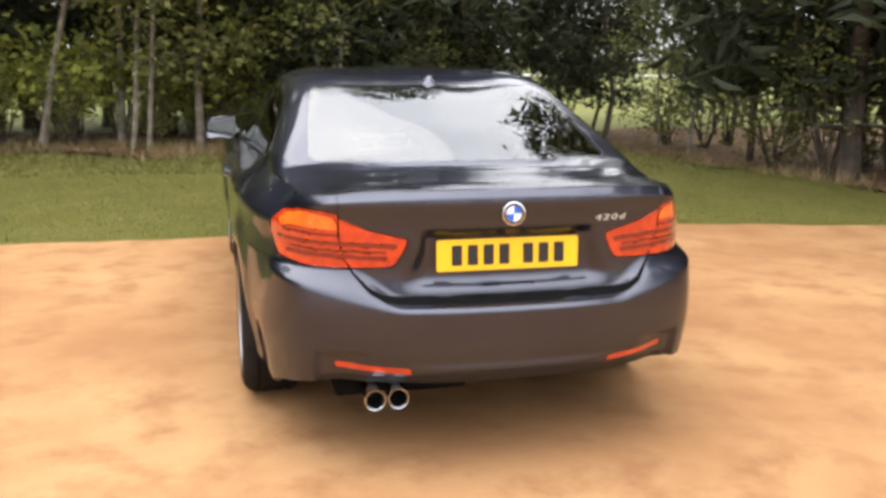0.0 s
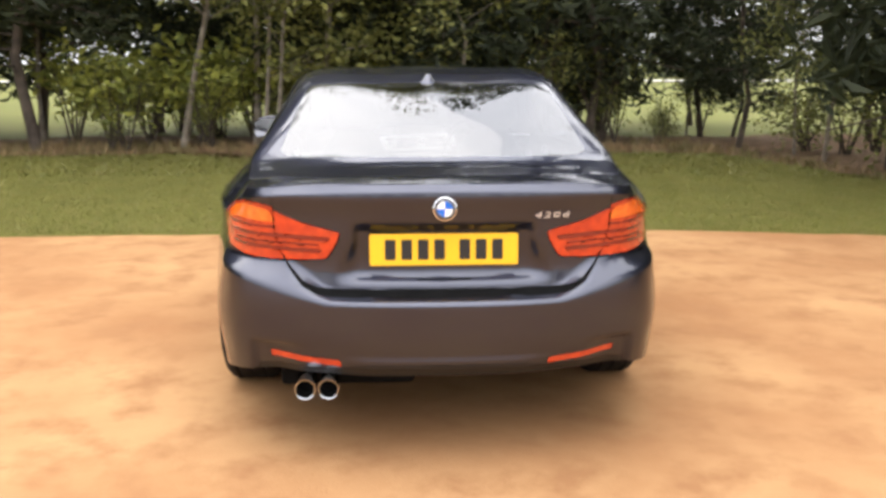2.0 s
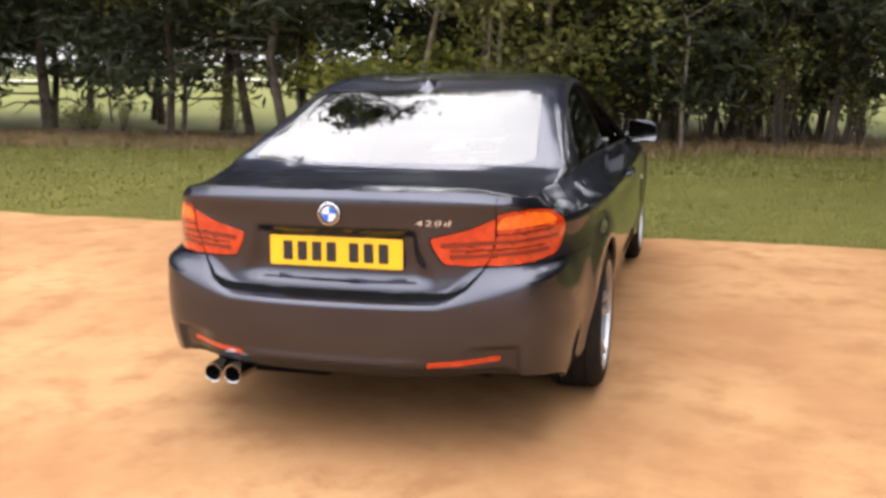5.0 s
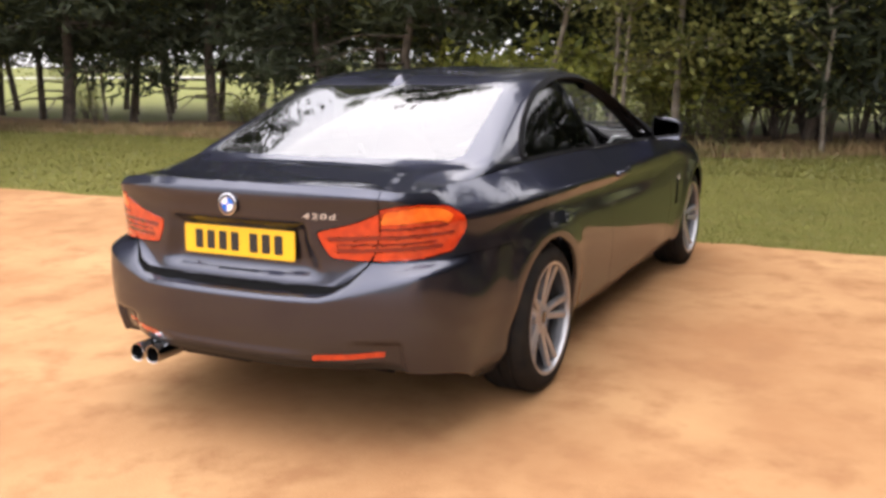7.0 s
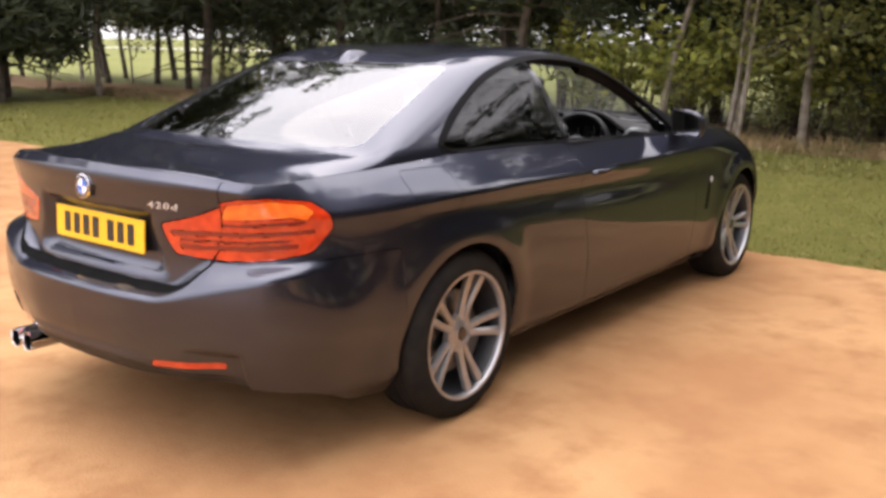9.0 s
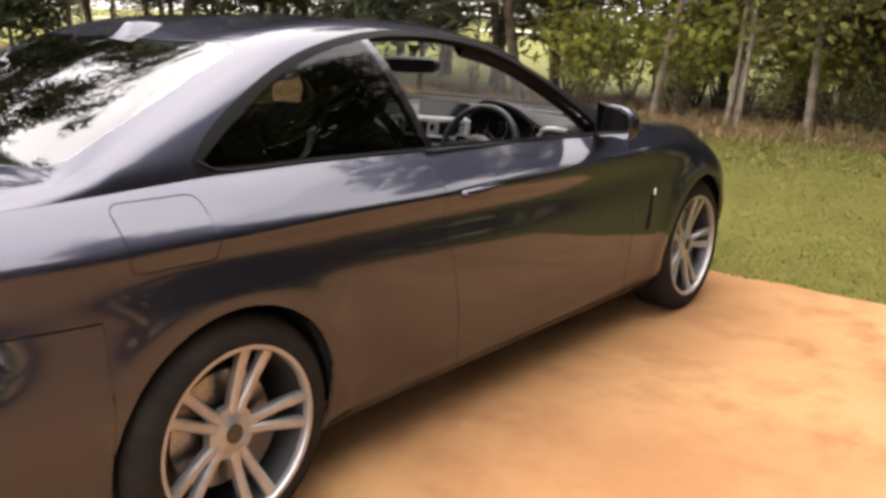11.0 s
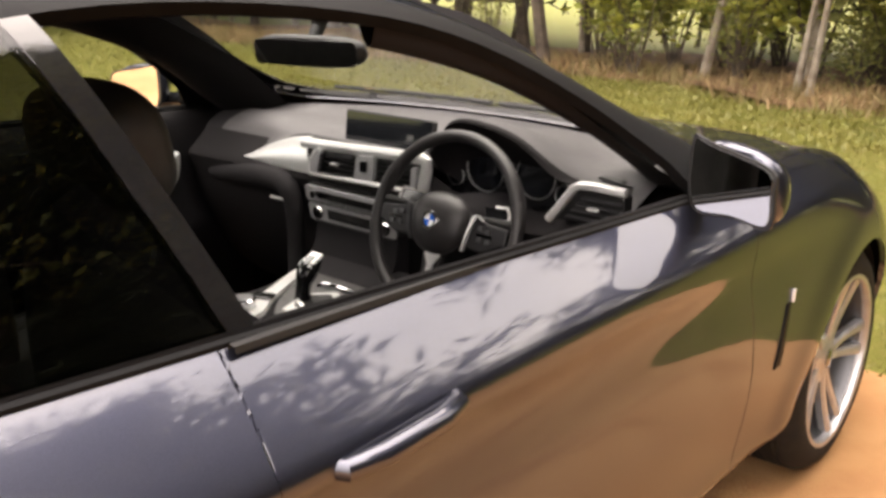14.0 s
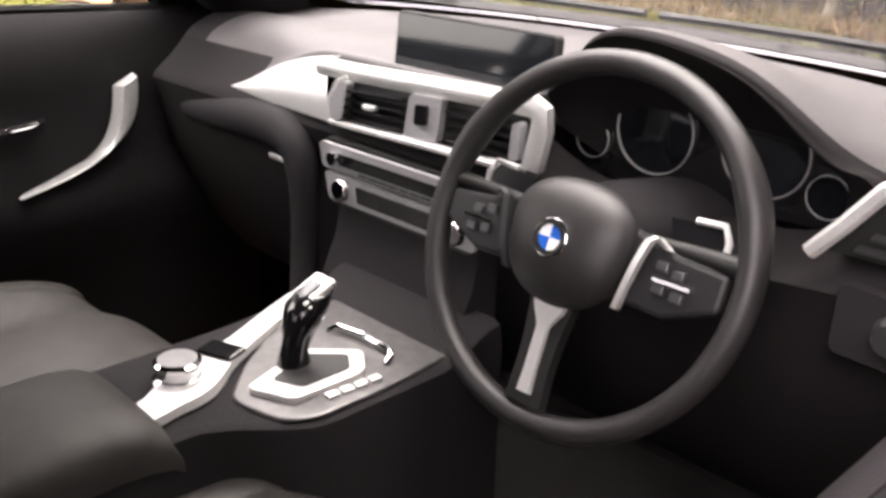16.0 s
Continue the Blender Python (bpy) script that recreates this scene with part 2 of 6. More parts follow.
# Plan outlines of the right half, from the rear's middle to the front's middle.
LOW = [(0, .035), (.20, .042), (.37, .070), (.60, .138), (.752, .235), (.829, .40), (.853, .55), (.877, .78), (.898, 1.1), (.893, 1.5),
       (.893, 2.0), (.893, 2.6), (.895, 3.2), (.902, 3.6), (.905, 3.9), (.868, 4.2), (.74, 4.47), (.42, 4.63), (0, 4.68)]
HIGH = [(0, .125), (.20, .131), (.39, .152), (.586, .200), (.692, .271), (.763, .392), (.797, .50), (.856, .72), (.901, 1.1), (.907, 1.5),
        (.904, 2.0), (.901, 2.6), (.899, 3.2), (.899, 3.6), (.889, 3.9), (.842, 4.2), (.70, 4.46), (.40, 4.60), (0, 4.64)]
NST = len(LOW)
low_at, high_at = cubic(range(NST), LOW), cubic(range(NST), HIGH)
# Outward shift of the sides by height, and rearward shift of the tail.
side_dx = table((.15, -.11), (.19, -.085), (.235, -.046), (.27, -.028), (.31, -.021), (.40, -.005), (.48, .007), (.56, .0115), (.66, .0110), (.72, .0095), (.80, .010), (.84, .0125), (.855, .0098), (.87, -.0025), (.885, -.0160), (.90, -.031), (.93, -.062), (.955, -.089), (.985, -.124))
tail_dy = table((.15, .26), (.20, .16), (.25, .085), (.30, .050), (.37, .022), (.44, .006), (.52, .0), (.60, .0), (.70, .012), (.80, .006), (.90, -.004), (.94, -.012), (.96, -.010))
top_z = cubic(range(NST), [.988, .987, .983, .972, .958, .956, .960, .970, .985, .983, .967, .948, .930, .910, .874, .785, .700, .665, .66])
foot_z = cubic(range(NST), [.318, .318, .318, .316, .300, .26, .195, .18, .18, .18, .18, .18, .18, .18, .18, .18, .18, .18, .18])


# The swage along the side: its height, and the hollow under it, over y.
swage_z = linear((.70, .885), (.90, .872), (1.42, .862), (1.90, .838), (2.40, .816), (3.20, .80))
hollow = linear((.55, .0), (.95, .014), (1.50, .018), (2.10, .017), (2.50, .013), (2.85, .007), (3.30, .004), (3.70, .0))
wing_roll = table((.0, -.095), (.03, -.058), (.06, -.030), (.10, -.009), (.14, -.001), (.20, .0))


def swage(u):
    """Depth of the hollow, 0 to 1, u below the swage line."""
    if u >= 0:
        return 0.0
    return math.sin(-u / .06 * math.pi / 2) if u > -.06 else 1 - smooth01(.055, .175, -u)


def ramp(a, b, t):
    t = min(1.0, max(0.0, (t - a) / (b - a)))
    return .65 * t + .35 * t * t * (3 - 2 * t)


def body_point(s, f):
    """Lower body: s runs 0 to NST-1 round the car, f 0 to 1 from its foot to the shoulder."""
    zt, zb = float(top_z(s)), float(foot_z(s))
    z = zb + (zt - zb) * f
    a, b = low_at(s), high_at(s)
    rear = 1 - smooth01(3.6, 6.0, s)
    wide = smooth01(.38, .56, float(b[0])) if s < 8 else 0.0
    # the bumper's shoulder: a narrow step in the middle, a broad sloping plateau under the lamps
    br = ramp(.586 + .104 * smooth01(.40, .80, float(b[0])), .614 + .102 * wide, z)
    bs = smooth01(.45, .85, z)
    k = rear * br + (1 - rear) * bs
    p = a * (1 - k) + b * k
    side = smooth01(3.0, 6.5, s) * (1 - smooth01(14.5, 17.0, s))
    front = smooth01(14.5, 17.0, s)
    nose = smooth01(11.5, 14.0, s)
    dx = (1 - nose) * side_dx(z) + nose * (side_dx(min(z, .78)) + wing_roll(zt - z))
    dx -= hollow(p[1]) * swage(z - swage_z(p[1]))
    x = p[0] + dx * side * (1 if p[0] > .1 else 0)
    y = p[1] + tail_dy(z) * (1 - smooth01(3.0, 7.0, s)) - front * (.10 * smooth01(.55, .18, z) if z < .55 else .0)
    if s < 4:
        y += .034 * ramp(.634, .668, z) * (1 - smooth01(.812, .862, z)) * (1 - smooth01(.290, .390 - .06 * smooth01(.66, .80, z), x))
        y += .014 * (1 - smooth01(.328, .350, z)) * (1 - smooth01(.60, .66, x))
        y -= .009 * (1 - smooth01(.378, .397, z)) * (1 - smooth01(.26, .42, x))
    if s < 5.5 and z < .47:
        # the bumper's corner steps out beyond its lower insert
        y += .024 * (1 - smooth01(.662, .690, x)) * (1 - smooth01(.420, .440, z)) * smooth01(.48, .60, x)
    if s < 5.5 and zt - z < .026:
        y += .024 * (1 - (zt - z) / .026) * (1 - smooth01(3.6, 5.4, s))
    # wheel arches swell a little
    for ya in (AXLE_R, AXLE_F):
        d = math.hypot(p[1] - ya, z - HUB_Z)
        if s > 5:
            x += .012 * math.exp(-((d - .38) / .07) ** 2) * side
    return Vector((max(0.0, x), y, z))


# Rail: rear window's edge, roof edge and windscreen's edge, over y.
rail_x = table((.40, .62), (.80, .640), (1.10, .602), (1.40, .566), (1.80, .585), (2.20, .592), (2.60, .600), (2.90, .632), (3.15, .680), (3.35, .725), (3.6, .62), (3.9, .55), (4.3, .45), (4.64, .3))
rail_z = table((.40, .982), (.62, .997), (.74, 1.010), (.80, 1.032), (.95, 1.099), (1.10, 1.164), (1.25, 1.228), (1.40, 1.284), (1.65, 1.333), (1.90, 1.347), (2.20, 1.338), (2.50, 1.290), (2.80, 1.184), (3.10, 1.048), (3.35, .968), (3.6, .935), (3.9, .900), (4.3, .81), (4.64, .69))
mid_z = table((.11, .988), (.25, .987), (.45, .997), (.56, 1.005), (.63, 1.013), (.665, 1.027), (.72, 1.052), (.80, 1.088), (.95, 1.152), (1.10, 1.210), (1.26, 1.268), (1.40, 1.311), (1.70, 1.362), (2.00, 1.379), (2.35, 1.369), (2.62, 1.327), (2.90, 1.216), (3.20, 1.074), (3.40, .988), (3.55, .960), (3.9, .920), (4.3, .838), (4.55, .745), (4.64, .69))
_top = [body_point(s, 1.0) for s in np.linspace(0, NST - 1, 600)]
_ty = np.maximum.accumulate([p.y for p in _top])


def edge(y):
    i = float(np.interp(y, _ty, np.arange(600)))
    a, b = _top[int(i)], _top[min(599, int(i) + 1)]
    return a.lerp(b, i - int(i))


def deck_point(y, v):
    """Upper body: v 0 at the shoulder, 0.5 at the rail, 1 at the middle."""
    e = edge(y)
    zc = max(mid_z(y), e.z)
    if y < .5:
        zc = e.z + (zc - e.z) * smooth01(.0, .45, e.x)
    g = smooth01(.42, .82, y) * (1 - smooth01(3.36, 3.62, y))
    rx = (1 - g) * .70 * e.x + g * min(rail_x(y), .9 * e.x)
    rz = (1 - g) * (e.z + .72 * (zc - e.z)) + g * rail_z(y)
    mx, mz = (e.x * .52 + rx * .48), (e.z * .50 + rz * .50 + g * .012 + (1 - g) * .004 * smooth01(.0, .55, e.x))
    mx += g * .030 * smooth01(1.0, 1.06, rz)
    qx, qz = rx * .5, zc - (zc - rz) * .27
    f = cubic([-.05, .0, .25, .5, .75, 1.0, 1.25], [(e.x + (.004 + .02 * (1 - g)) * e.x, e.z - .003 * smooth01(0, .5, e.x) - .017 * smooth01(.45, .9, y)), (e.x, e.z), (mx, mz), (rx, rz), (qx, qz), (0, zc), (-qx, qz)])
    x, z = f(v)
    return Vector((max(0.0, float(x)), y, float(z)))


def grid(point, us, vs):
    """A bmesh over us by vs with an int layer that keeps v's number."""
    bm = bmesh.new()
    lay = bm.faces.layers.int.new("row")
    bm.faces.layers.int.new("panel")
    g = [[bm.verts.new(point(u, v)) for v in vs] for u in us]
    for i in range(len(us) - 1):
        for j in range(len(vs) - 1):
            q = [g[i][j], g[i + 1][j], g[i + 1][j + 1], g[i][j + 1]]
            f = bm.faces.new(q)
            f[lay] = j
    bmesh.ops.remove_doubles(bm, verts=bm.verts[:], dist=1e-5)
    return bm


class Shape:
    """A smooth surface whose panels are cut from it along outlines, keeping its normals."""

    def __init__(self, bm):
        self.bm = bm
        bm.normal_update()
        me = bpy.data.meshes.new("surface")
        bm.to_mesh(me)
        self.tree = BVHTree.FromBMesh(bm)
        bm.faces.ensure_lookup_table()
        self.faces = [([v.co.copy() for v in f.verts], [v.normal.copy() for v in f.verts]) for f in bm.faces]
        bpy.data.meshes.remove(me)

    def normal(self, p):
        """The smooth normal nearest to a place."""
        hit, _, i, _ = self.tree.find_nearest(p)
        cos, norms = self.faces[i]
        n = Vector()
        for w, v in zip(poly_3d_calc(cos, hit), norms):
            n += v * w
        return n.normalized()

    def cut(self, outline, e1, e2, panel, keep=None, only=None):
        """Cuts along an outline given in the axes e1, e2, and names the faces inside it."""
        bm, e1, e2 = self.bm, Vector(e1), Vector(e2)
        row, lay = bm.faces.layers.int["row"], bm.faces.layers.int["panel"]
        across = e1.cross(e2)
        n = len(outline)
        for i in range(n):
            (ax, ay), (bx, by) = outline[i], outline[(i + 1) % n]
            lo, hi = (min(ax, bx) - .002, min(ay, by) - .002), (max(ax, bx) + .002, max(ay, by) + .002)
            faces = []
            for f in bm.faces:
                us = [v.co.dot(e1) for v in f.verts]
                if max(us) < lo[0] or min(us) > hi[0]:
                    continue
                ws = [v.co.dot(e2) for v in f.verts]
                if max(ws) < lo[1] or min(ws) > hi[1]:
                    continue
                if keep and not keep(f, row):
                    continue
                faces.append(f)
            if not faces:
                continue
            geom = list({x for f in faces for x in (f, *f.edges, *f.verts)})
            no = (e2 * (bx - ax) / e2.length_squared - e1 * (by - ay) / e1.length_squared)
            # a point on the cutting plane
            m = Matrix((e1, e2, across)).inverted() @ Vector((ax, ay, 0))
            d = (Matrix((e1, e2, across)).inverted() @ Vector((bx, by, 0))) - m
            bmesh.ops.bisect_plane(bm, geom=geom, dist=2e-5, plane_co=m, plane_no=d.cross(across).normalized())
        for f in bm.faces:
            if keep and not keep(f, row):
                continue
            c = f.calc_center_median()
            if only and f[lay] not in (only if isinstance(only, tuple) else (only,)):
                continue
            if inside(c.dot(e1), c.dot(e2), outline):
                f[lay] = panel

    def take(self, panel, gap=.0022, rim=.014, mirror=False, both=False):
        """The panel as its own bmesh, edges drawn back by the gap and turned in by the rim."""
        lay = self.bm.faces.layers.int["panel"]
        bm = bmesh.new()
        seen = {}
        for f in self.bm.faces:
            if f[lay] not in (panel if isinstance(panel, tuple) else (panel,)):
                continue
            for v in f.verts:
                if v not in seen:
                    seen[v] = bm.verts.new(v.co)
            bm.faces.new([seen[v] for v in f.verts])
        bm.normal_update()
        outer = [e for e in bm.edges if e.is_boundary and not (abs(e.verts[0].co.x) < 1e-4 and abs(e.verts[1].co.x) < 1e-4)]
        shift = {}
        for e in outer:
            f = e.link_faces[0]
            d = (e.verts[1].co - e.verts[0].co).normalized().cross(f.normal)
            if d.dot(f.calc_center_median() - e.verts[0].co) < 0:
                d = -d
            for v in e.verts:
                shift[v] = shift.get(v, Vector()) + d
        for v, d in shift.items():
            if d.length > 1e-6:
                d = d.normalized() * gap
                if abs(v.co.x) < 1e-4:
                    d.x = 0
                v.co += d
        if rim:
            made = {v: bm.verts.new(v.co - self.normal(v.co) * rim) for v in shift}
            for e in outer:
                a, b = e.verts
                l = e.link_loops[0]
                if l.vert is a:
                    a, b = b, a
                try:
                    bm.faces.new((a, b, made[b], made[a]))
                except ValueError:
                    pass
        if mirror or both:
            if both:
                extra = bmesh.ops.duplicate(bm, geom=bm.verts[:] + bm.edges[:] + bm.faces[:])["geom"]
            else:
                extra = bm.verts[:] + bm.edges[:] + bm.faces[:]
            for v in extra:
                if isinstance(v, bmesh.types.BMVert):
                    v.co.x = -v.co.x
            bmesh.ops.reverse_faces(bm, faces=[f for f in extra if isinstance(f, bmesh.types.BMFace)])
            bmesh.ops.remove_doubles(bm, verts=[v for v in bm.verts if abs(v.co.x) < 1e-4], dist=2e-4)
        return bm

    def normals(self, bm_or_me):
        """Smooth normals for a cut panel; its turned-in rim takes the faces' own."""
        out = []
        for v in bm_or_me.vertices:
            p = v.co.copy()
            s = -1 if p.x < 0 else 1
            n = self.normal(Vector((abs(p.x), p.y, p.z)))
            if abs(p.x) < 1e-3:
                n.x = 0
                n.normalize()
            out.append((n.x * s, n.y, n.z))
        return out


def inside(x, y, poly):
    c, j = False, len(poly) - 1
    for i in range(len(poly)):
        (xi, yi), (xj, yj) = poly[i], poly[j]
        if (yi > y) != (yj > y) and x < (xj - xi) * (y - yi) / (yj - yi) + xi:
            c = not c
        j = i
    return c


def rounded(points, n=6):
    """A closed smooth outline through the points."""
    k = len(points)
    pts = list(points) * 3
    f = cubic(range(3 * k), pts)
    return [tuple(float(c) for c in f(k + i / n)) for i in range(k * n)]


def round_corners(points, r, n=5):
    """A closed outline with its corners rounded off."""
    out, k = [], len(points)
    for i in range(k):
        p, a, b = Vector(points[i]), Vector(points[i - 1]), Vector(points[(i + 1) % k])
        d, e = (a - p), (b - p)
        ra = min(r, d.length * .45, e.length * .45)
        p0, p1 = p + d.normalized() * ra, p + e.normalized() * ra
        for j in range(n + 1):
            t = j / n
            out.append(tuple((1 - t) ** 2 * p0 + 2 * t * (1 - t) * p + t * t * p1))
    return out


X, Y, Z = (1, 0, 0), (0, 1, 0), (0, 0, 1)

lower = Shape(grid(body_point, list(np.linspace(0, 7, 120)) + list(np.linspace(7, 16, 130))[1:] + list(np.linspace(16, 18, 26))[1:],
                   list(np.linspace(0, .93, 66)) + list(np.linspace(.93, 1, 13))[1:]))
upper = Shape(grid(deck_point, [_top[0].y + .0008 + .06 * (i / 8) ** 2 for i in range(8)] + list(np.linspace(_top[0].y + .0608, 4.62, 200)), [i / 44 for i in range(45)]))

P_BUMPER, P_BOOT, P_QUARTER, P_DOOR, P_FENDER, P_FRONT, P_SILL, P_LAMP_OUT, P_LAMP_IN, P_ARCH, P_FUEL, P_NICHE = range(1, 13)
P_DECK, P_RGLASS, P_ROOF, P_SCREEN, P_BONNET, P_QGLASS, P_DGLASS, P_CPILLAR, P_COWL, P_BPOST, P_FRAME = range(21, 32)


def circle(yc, zc, r, n=48):
    return [(yc + r * math.cos(2 * math.pi * i / n), zc + r * math.sin(2 * math.pi * i / n)) for i in range(n)]


lower.cut([(-1, -1), (6, -1), (6, 2), (-1, 2)], Y, Z, P_QUARTER)
side = lambda f, row: f.calc_center_median().y > .62 and f.calc_center_median().x > .5
tail = lambda f, row: f.calc_center_median().y < .70
lower.cut([(.0, .0), (.74, .0), (.74, .712), (.0, .712)], Y, Z, P_BUMPER, lambda f, row: f.calc_center_median().y < 1.2)
lower.cut(round_corners([(2.055, .20), (2.015, .40), (1.978, .53), (1.942, .65), (1.912, .76), (1.902, .85), (1.915, .93), (1.930, 1.10), (3.10, 1.10), (3.12, .80), (3.18, .55), (3.22, .20)], .03), Y, Z, P_DOOR, side)
lower.cut([(3.12, 1.10), (3.12, .80), (3.18, .55), (3.22, .20), (3.22, .0), (4.22, .0), (4.22, 1.10)], Y, Z, P_FENDER, side)
lower.cut([(4.22, .0), (4.8, .0), (4.8, 1.1), (4.22, 1.1)], Y, Z, P_FRONT)
lower.cut([(1.0, .0), (1.0, .232), (4.0, .232), (4.0, .0)], Y, Z, P_SILL, side)
boot_line = [(-.1, .614), (.38, .614), (.445, .622), (.495, .646), (.545, .695), (.575, .75), (.592, .82), (.596, .90), (.598, 1.1), (-.1, 1.1)]
lower.cut(boot_line, X, Z, P_BOOT, tail)
lamp_in = round_corners([(.360, .818), (.375, .775), (.410, .722), (.50, .716), (.70, .716), (.70, .905), (.60, .893), (.50, .852)], .012)
lower.cut([(x, z) for x, z in lamp_in], X, Z, P_LAMP_IN, lambda f, row: f.calc_center_median().y < .6 and inside(f.calc_center_median().x, f.calc_center_median().z, boot_line) or f.calc_center_median().y < .5 and f.calc_center_median().x < .59)
for f in lower.bm.faces:
    c = f.calc_center_median()
    lay = lower.bm.faces.layers.int["panel"]
    if f[lay] == P_LAMP_IN and not inside(c.x, c.z, boot_line):
        f[lay] = P_QUARTER
lamp_out = round_corners([(.74, .716), (1.00, .718), (1.19, .736), (1.29, .812), (1.275, .855), (1.19, .898), (1.00, .918), (.86, .915), (.74, .893)], .02)
lower.cut(lamp_out, (1, 1, 0), Z, P_LAMP_OUT, lambda f, row: f.calc_center_median().y < .7 and not inside(f.calc_center_median().x, f.calc_center_median().z, boot_line))
lower.cut(circle(AXLE_R, HUB_Z + .004, .347), Y, Z, P_ARCH, side)
lower.cut(circle(AXLE_F, HUB_Z + .004, .347), Y, Z, P_ARCH, side)
for f in lower.bm.faces:
    c = f.calc_center_median()
    lay = lower.bm.faces.layers.int["panel"]
    if c.x > .5 and c.z < HUB_Z and (abs(c.y - AXLE_R) < .345 or abs(c.y - AXLE_F) < .345):
        f[lay] = P_ARCH

lower.cut(round_corners([(.815, .805), (1.045, .805), (1.045, .955), (.815, .955)], .03), Y, Z, P_FUEL, side)
P_REFL, P_DIFF, P_STRIP, P_AMBER, P_STRIP_IN = range(41, 46)
lower.cut([(-.1, .366), (.28, .364), (.36, .350), (.60, .344), (.66, .335), (.70, .15), (-.1, .15)], X, Z, P_DIFF, tail, only=P_BUMPER)
lower.cut(round_corners([(.362, .355), (.612, .374), (.617, .395), (.366, .377)], .006, 3), X, Z, P_REFL, tail)
lower.cut(round_corners([(.80, .850), (1.10, .854), (1.17, .842), (1.20, .866), (1.15, .890), (1.0, .906), (.82, .892)], .006, 3), (1, 1, 0), Z, P_AMBER, tail, only=P_LAMP_OUT)
lower.cut([(.76, .797), (1.20, .801), (1.20, .809), (.76, .806)], (1, 1, 0), Z, P_STRIP, tail, only=P_LAMP_OUT)
lower.cut([(.76, .752), (1.13, .756), (1.13, .766), (.76, .764)], (1, 1, 0), Z, P_STRIP, tail, only=P_LAMP_OUT)
lower.cut([(.80, .828), (1.16, .832), (1.16, .837), (.80, .833)], (1, 1, 0), Z, P_STRIP, tail, only=P_LAMP_OUT)
lower.cut([(.78, .775), (1.10, .778), (1.10, .782), (.78, .779)], (1, 1, 0), Z, P_STRIP, tail, only=P_LAMP_OUT)
lower.cut([(.44, .770), (.592, .776), (.592, .780), (.44, .774)], X, Z, P_STRIP_IN, tail, only=P_LAMP_IN)
lower.cut([(.41, .786), (.592, .796), (.592, .808), (.40, .798)], X, Z, P_STRIP_IN, tail, only=P_LAMP_IN)
lower.cut([(.44, .744), (.592, .752), (.592, .762), (.43, .756)], X, Z, P_STRIP_IN, tail, only=P_LAMP_IN)

glass_row = lambda f, row: f[row] < 23 and f.calc_center_median().x > .4
roof_row = lambda f, row: f[row] >= 17
upper.cut([(-1, -1), (1, -1), (1, 6), (-1, 6)], X, Y, P_CPILLAR)
upper.cut([(-.1, .0), (.598, .0), (.605, .30), (.640, .62), (.648, .72), (.60, .765), (.50, .712), (.30, .668), (.0, .650), (-.1, .650)], X, Y, P_DECK)
upper.cut([(-.1, .662), (.0, .662), (.30, .680), (.50, .722), (.60, .770), (.632, .815), (.600, 1.08), (.560, 1.37), (.545, 1.395), (.30, 1.385), (-.1, 1.375)], X, Y, P_RGLASS, lambda f, row: f[row] > 15)
upper.cut([(-.1, 1.38), (.30, 1.39), (.535, 1.40), (.542, 1.60), (.552, 2.0), (.548, 2.40), (.535, 2.60), (.30, 2.675), (.0, 2.695), (-.1, 2.695)], X, Y, P_ROOF, roof_row)
P_BAND = 46
upper.cut([(.40, 2.662), (.548, 2.600), (.585, 2.70), (.642, 3.0), (.702, 3.245), (.66, 3.30), (.40, 3.405)], X, Y, P_BAND, roof_row)
upper.cut([(-.1, 2.70), (.0, 2.70), (.30, 2.680), (.490, 2.632), (.522, 2.70), (.574, 3.0), (.632, 3.235), (.585, 3.338), (.40, 3.405), (.0, 3.445), (-.1, 3.445)], X, Y, P_SCREEN, roof_row)
upper.cut([(-.1, 3.445), (.0, 3.445), (.40, 3.405), (.61, 3.33), (.690, 3.24), (.735, 3.28), (.735, 3.42), (.0, 3.49), (-.1, 3.49)], X, Y, P_COWL)
upper.cut([(-.1, 3.495), (.0, 3.495), (.735, 3.425), (.775, 3.60), (.79, 3.90), (.755, 4.20), (.60, 4.50), (.0, 4.70), (-.1, 4.70)], X, Y, P_BONNET)
WINDOW = [(1.125, 1.004), (1.50, .996), (2.00, .980), (2.60, .961), (3.00, .947), (2.95, 1.010), (2.81, 1.110), (2.60, 1.220), (2.35, 1.290), (2.05, 1.319), (1.80, 1.308), (1.56, 1.256), (1.36, 1.174), (1.20, 1.085), (1.105, 1.024)]
FRAME = [(1.080, .991), (1.50, .983), (2.00, .966), (2.60, .947), (3.18, .928), (3.10, 1.030), (2.95, 1.106), (2.80, 1.174), (2.62, 1.250), (2.36, 1.316), (2.05, 1.338), (1.79, 1.327), (1.54, 1.274), (1.34, 1.192), (1.17, 1.102), (1.07, 1.024)]


def arched(outline, flat, n=4):
    """The outline with its first `flat` points left straight and the rest drawn as a smooth arc."""
    arc = outline[flat:]
    f = cubic(range(len(arc)), arc)
    return outline[:flat] + [tuple(float(c) for c in f(i / n)) for i in range((len(arc) - 1) * n + 1)]


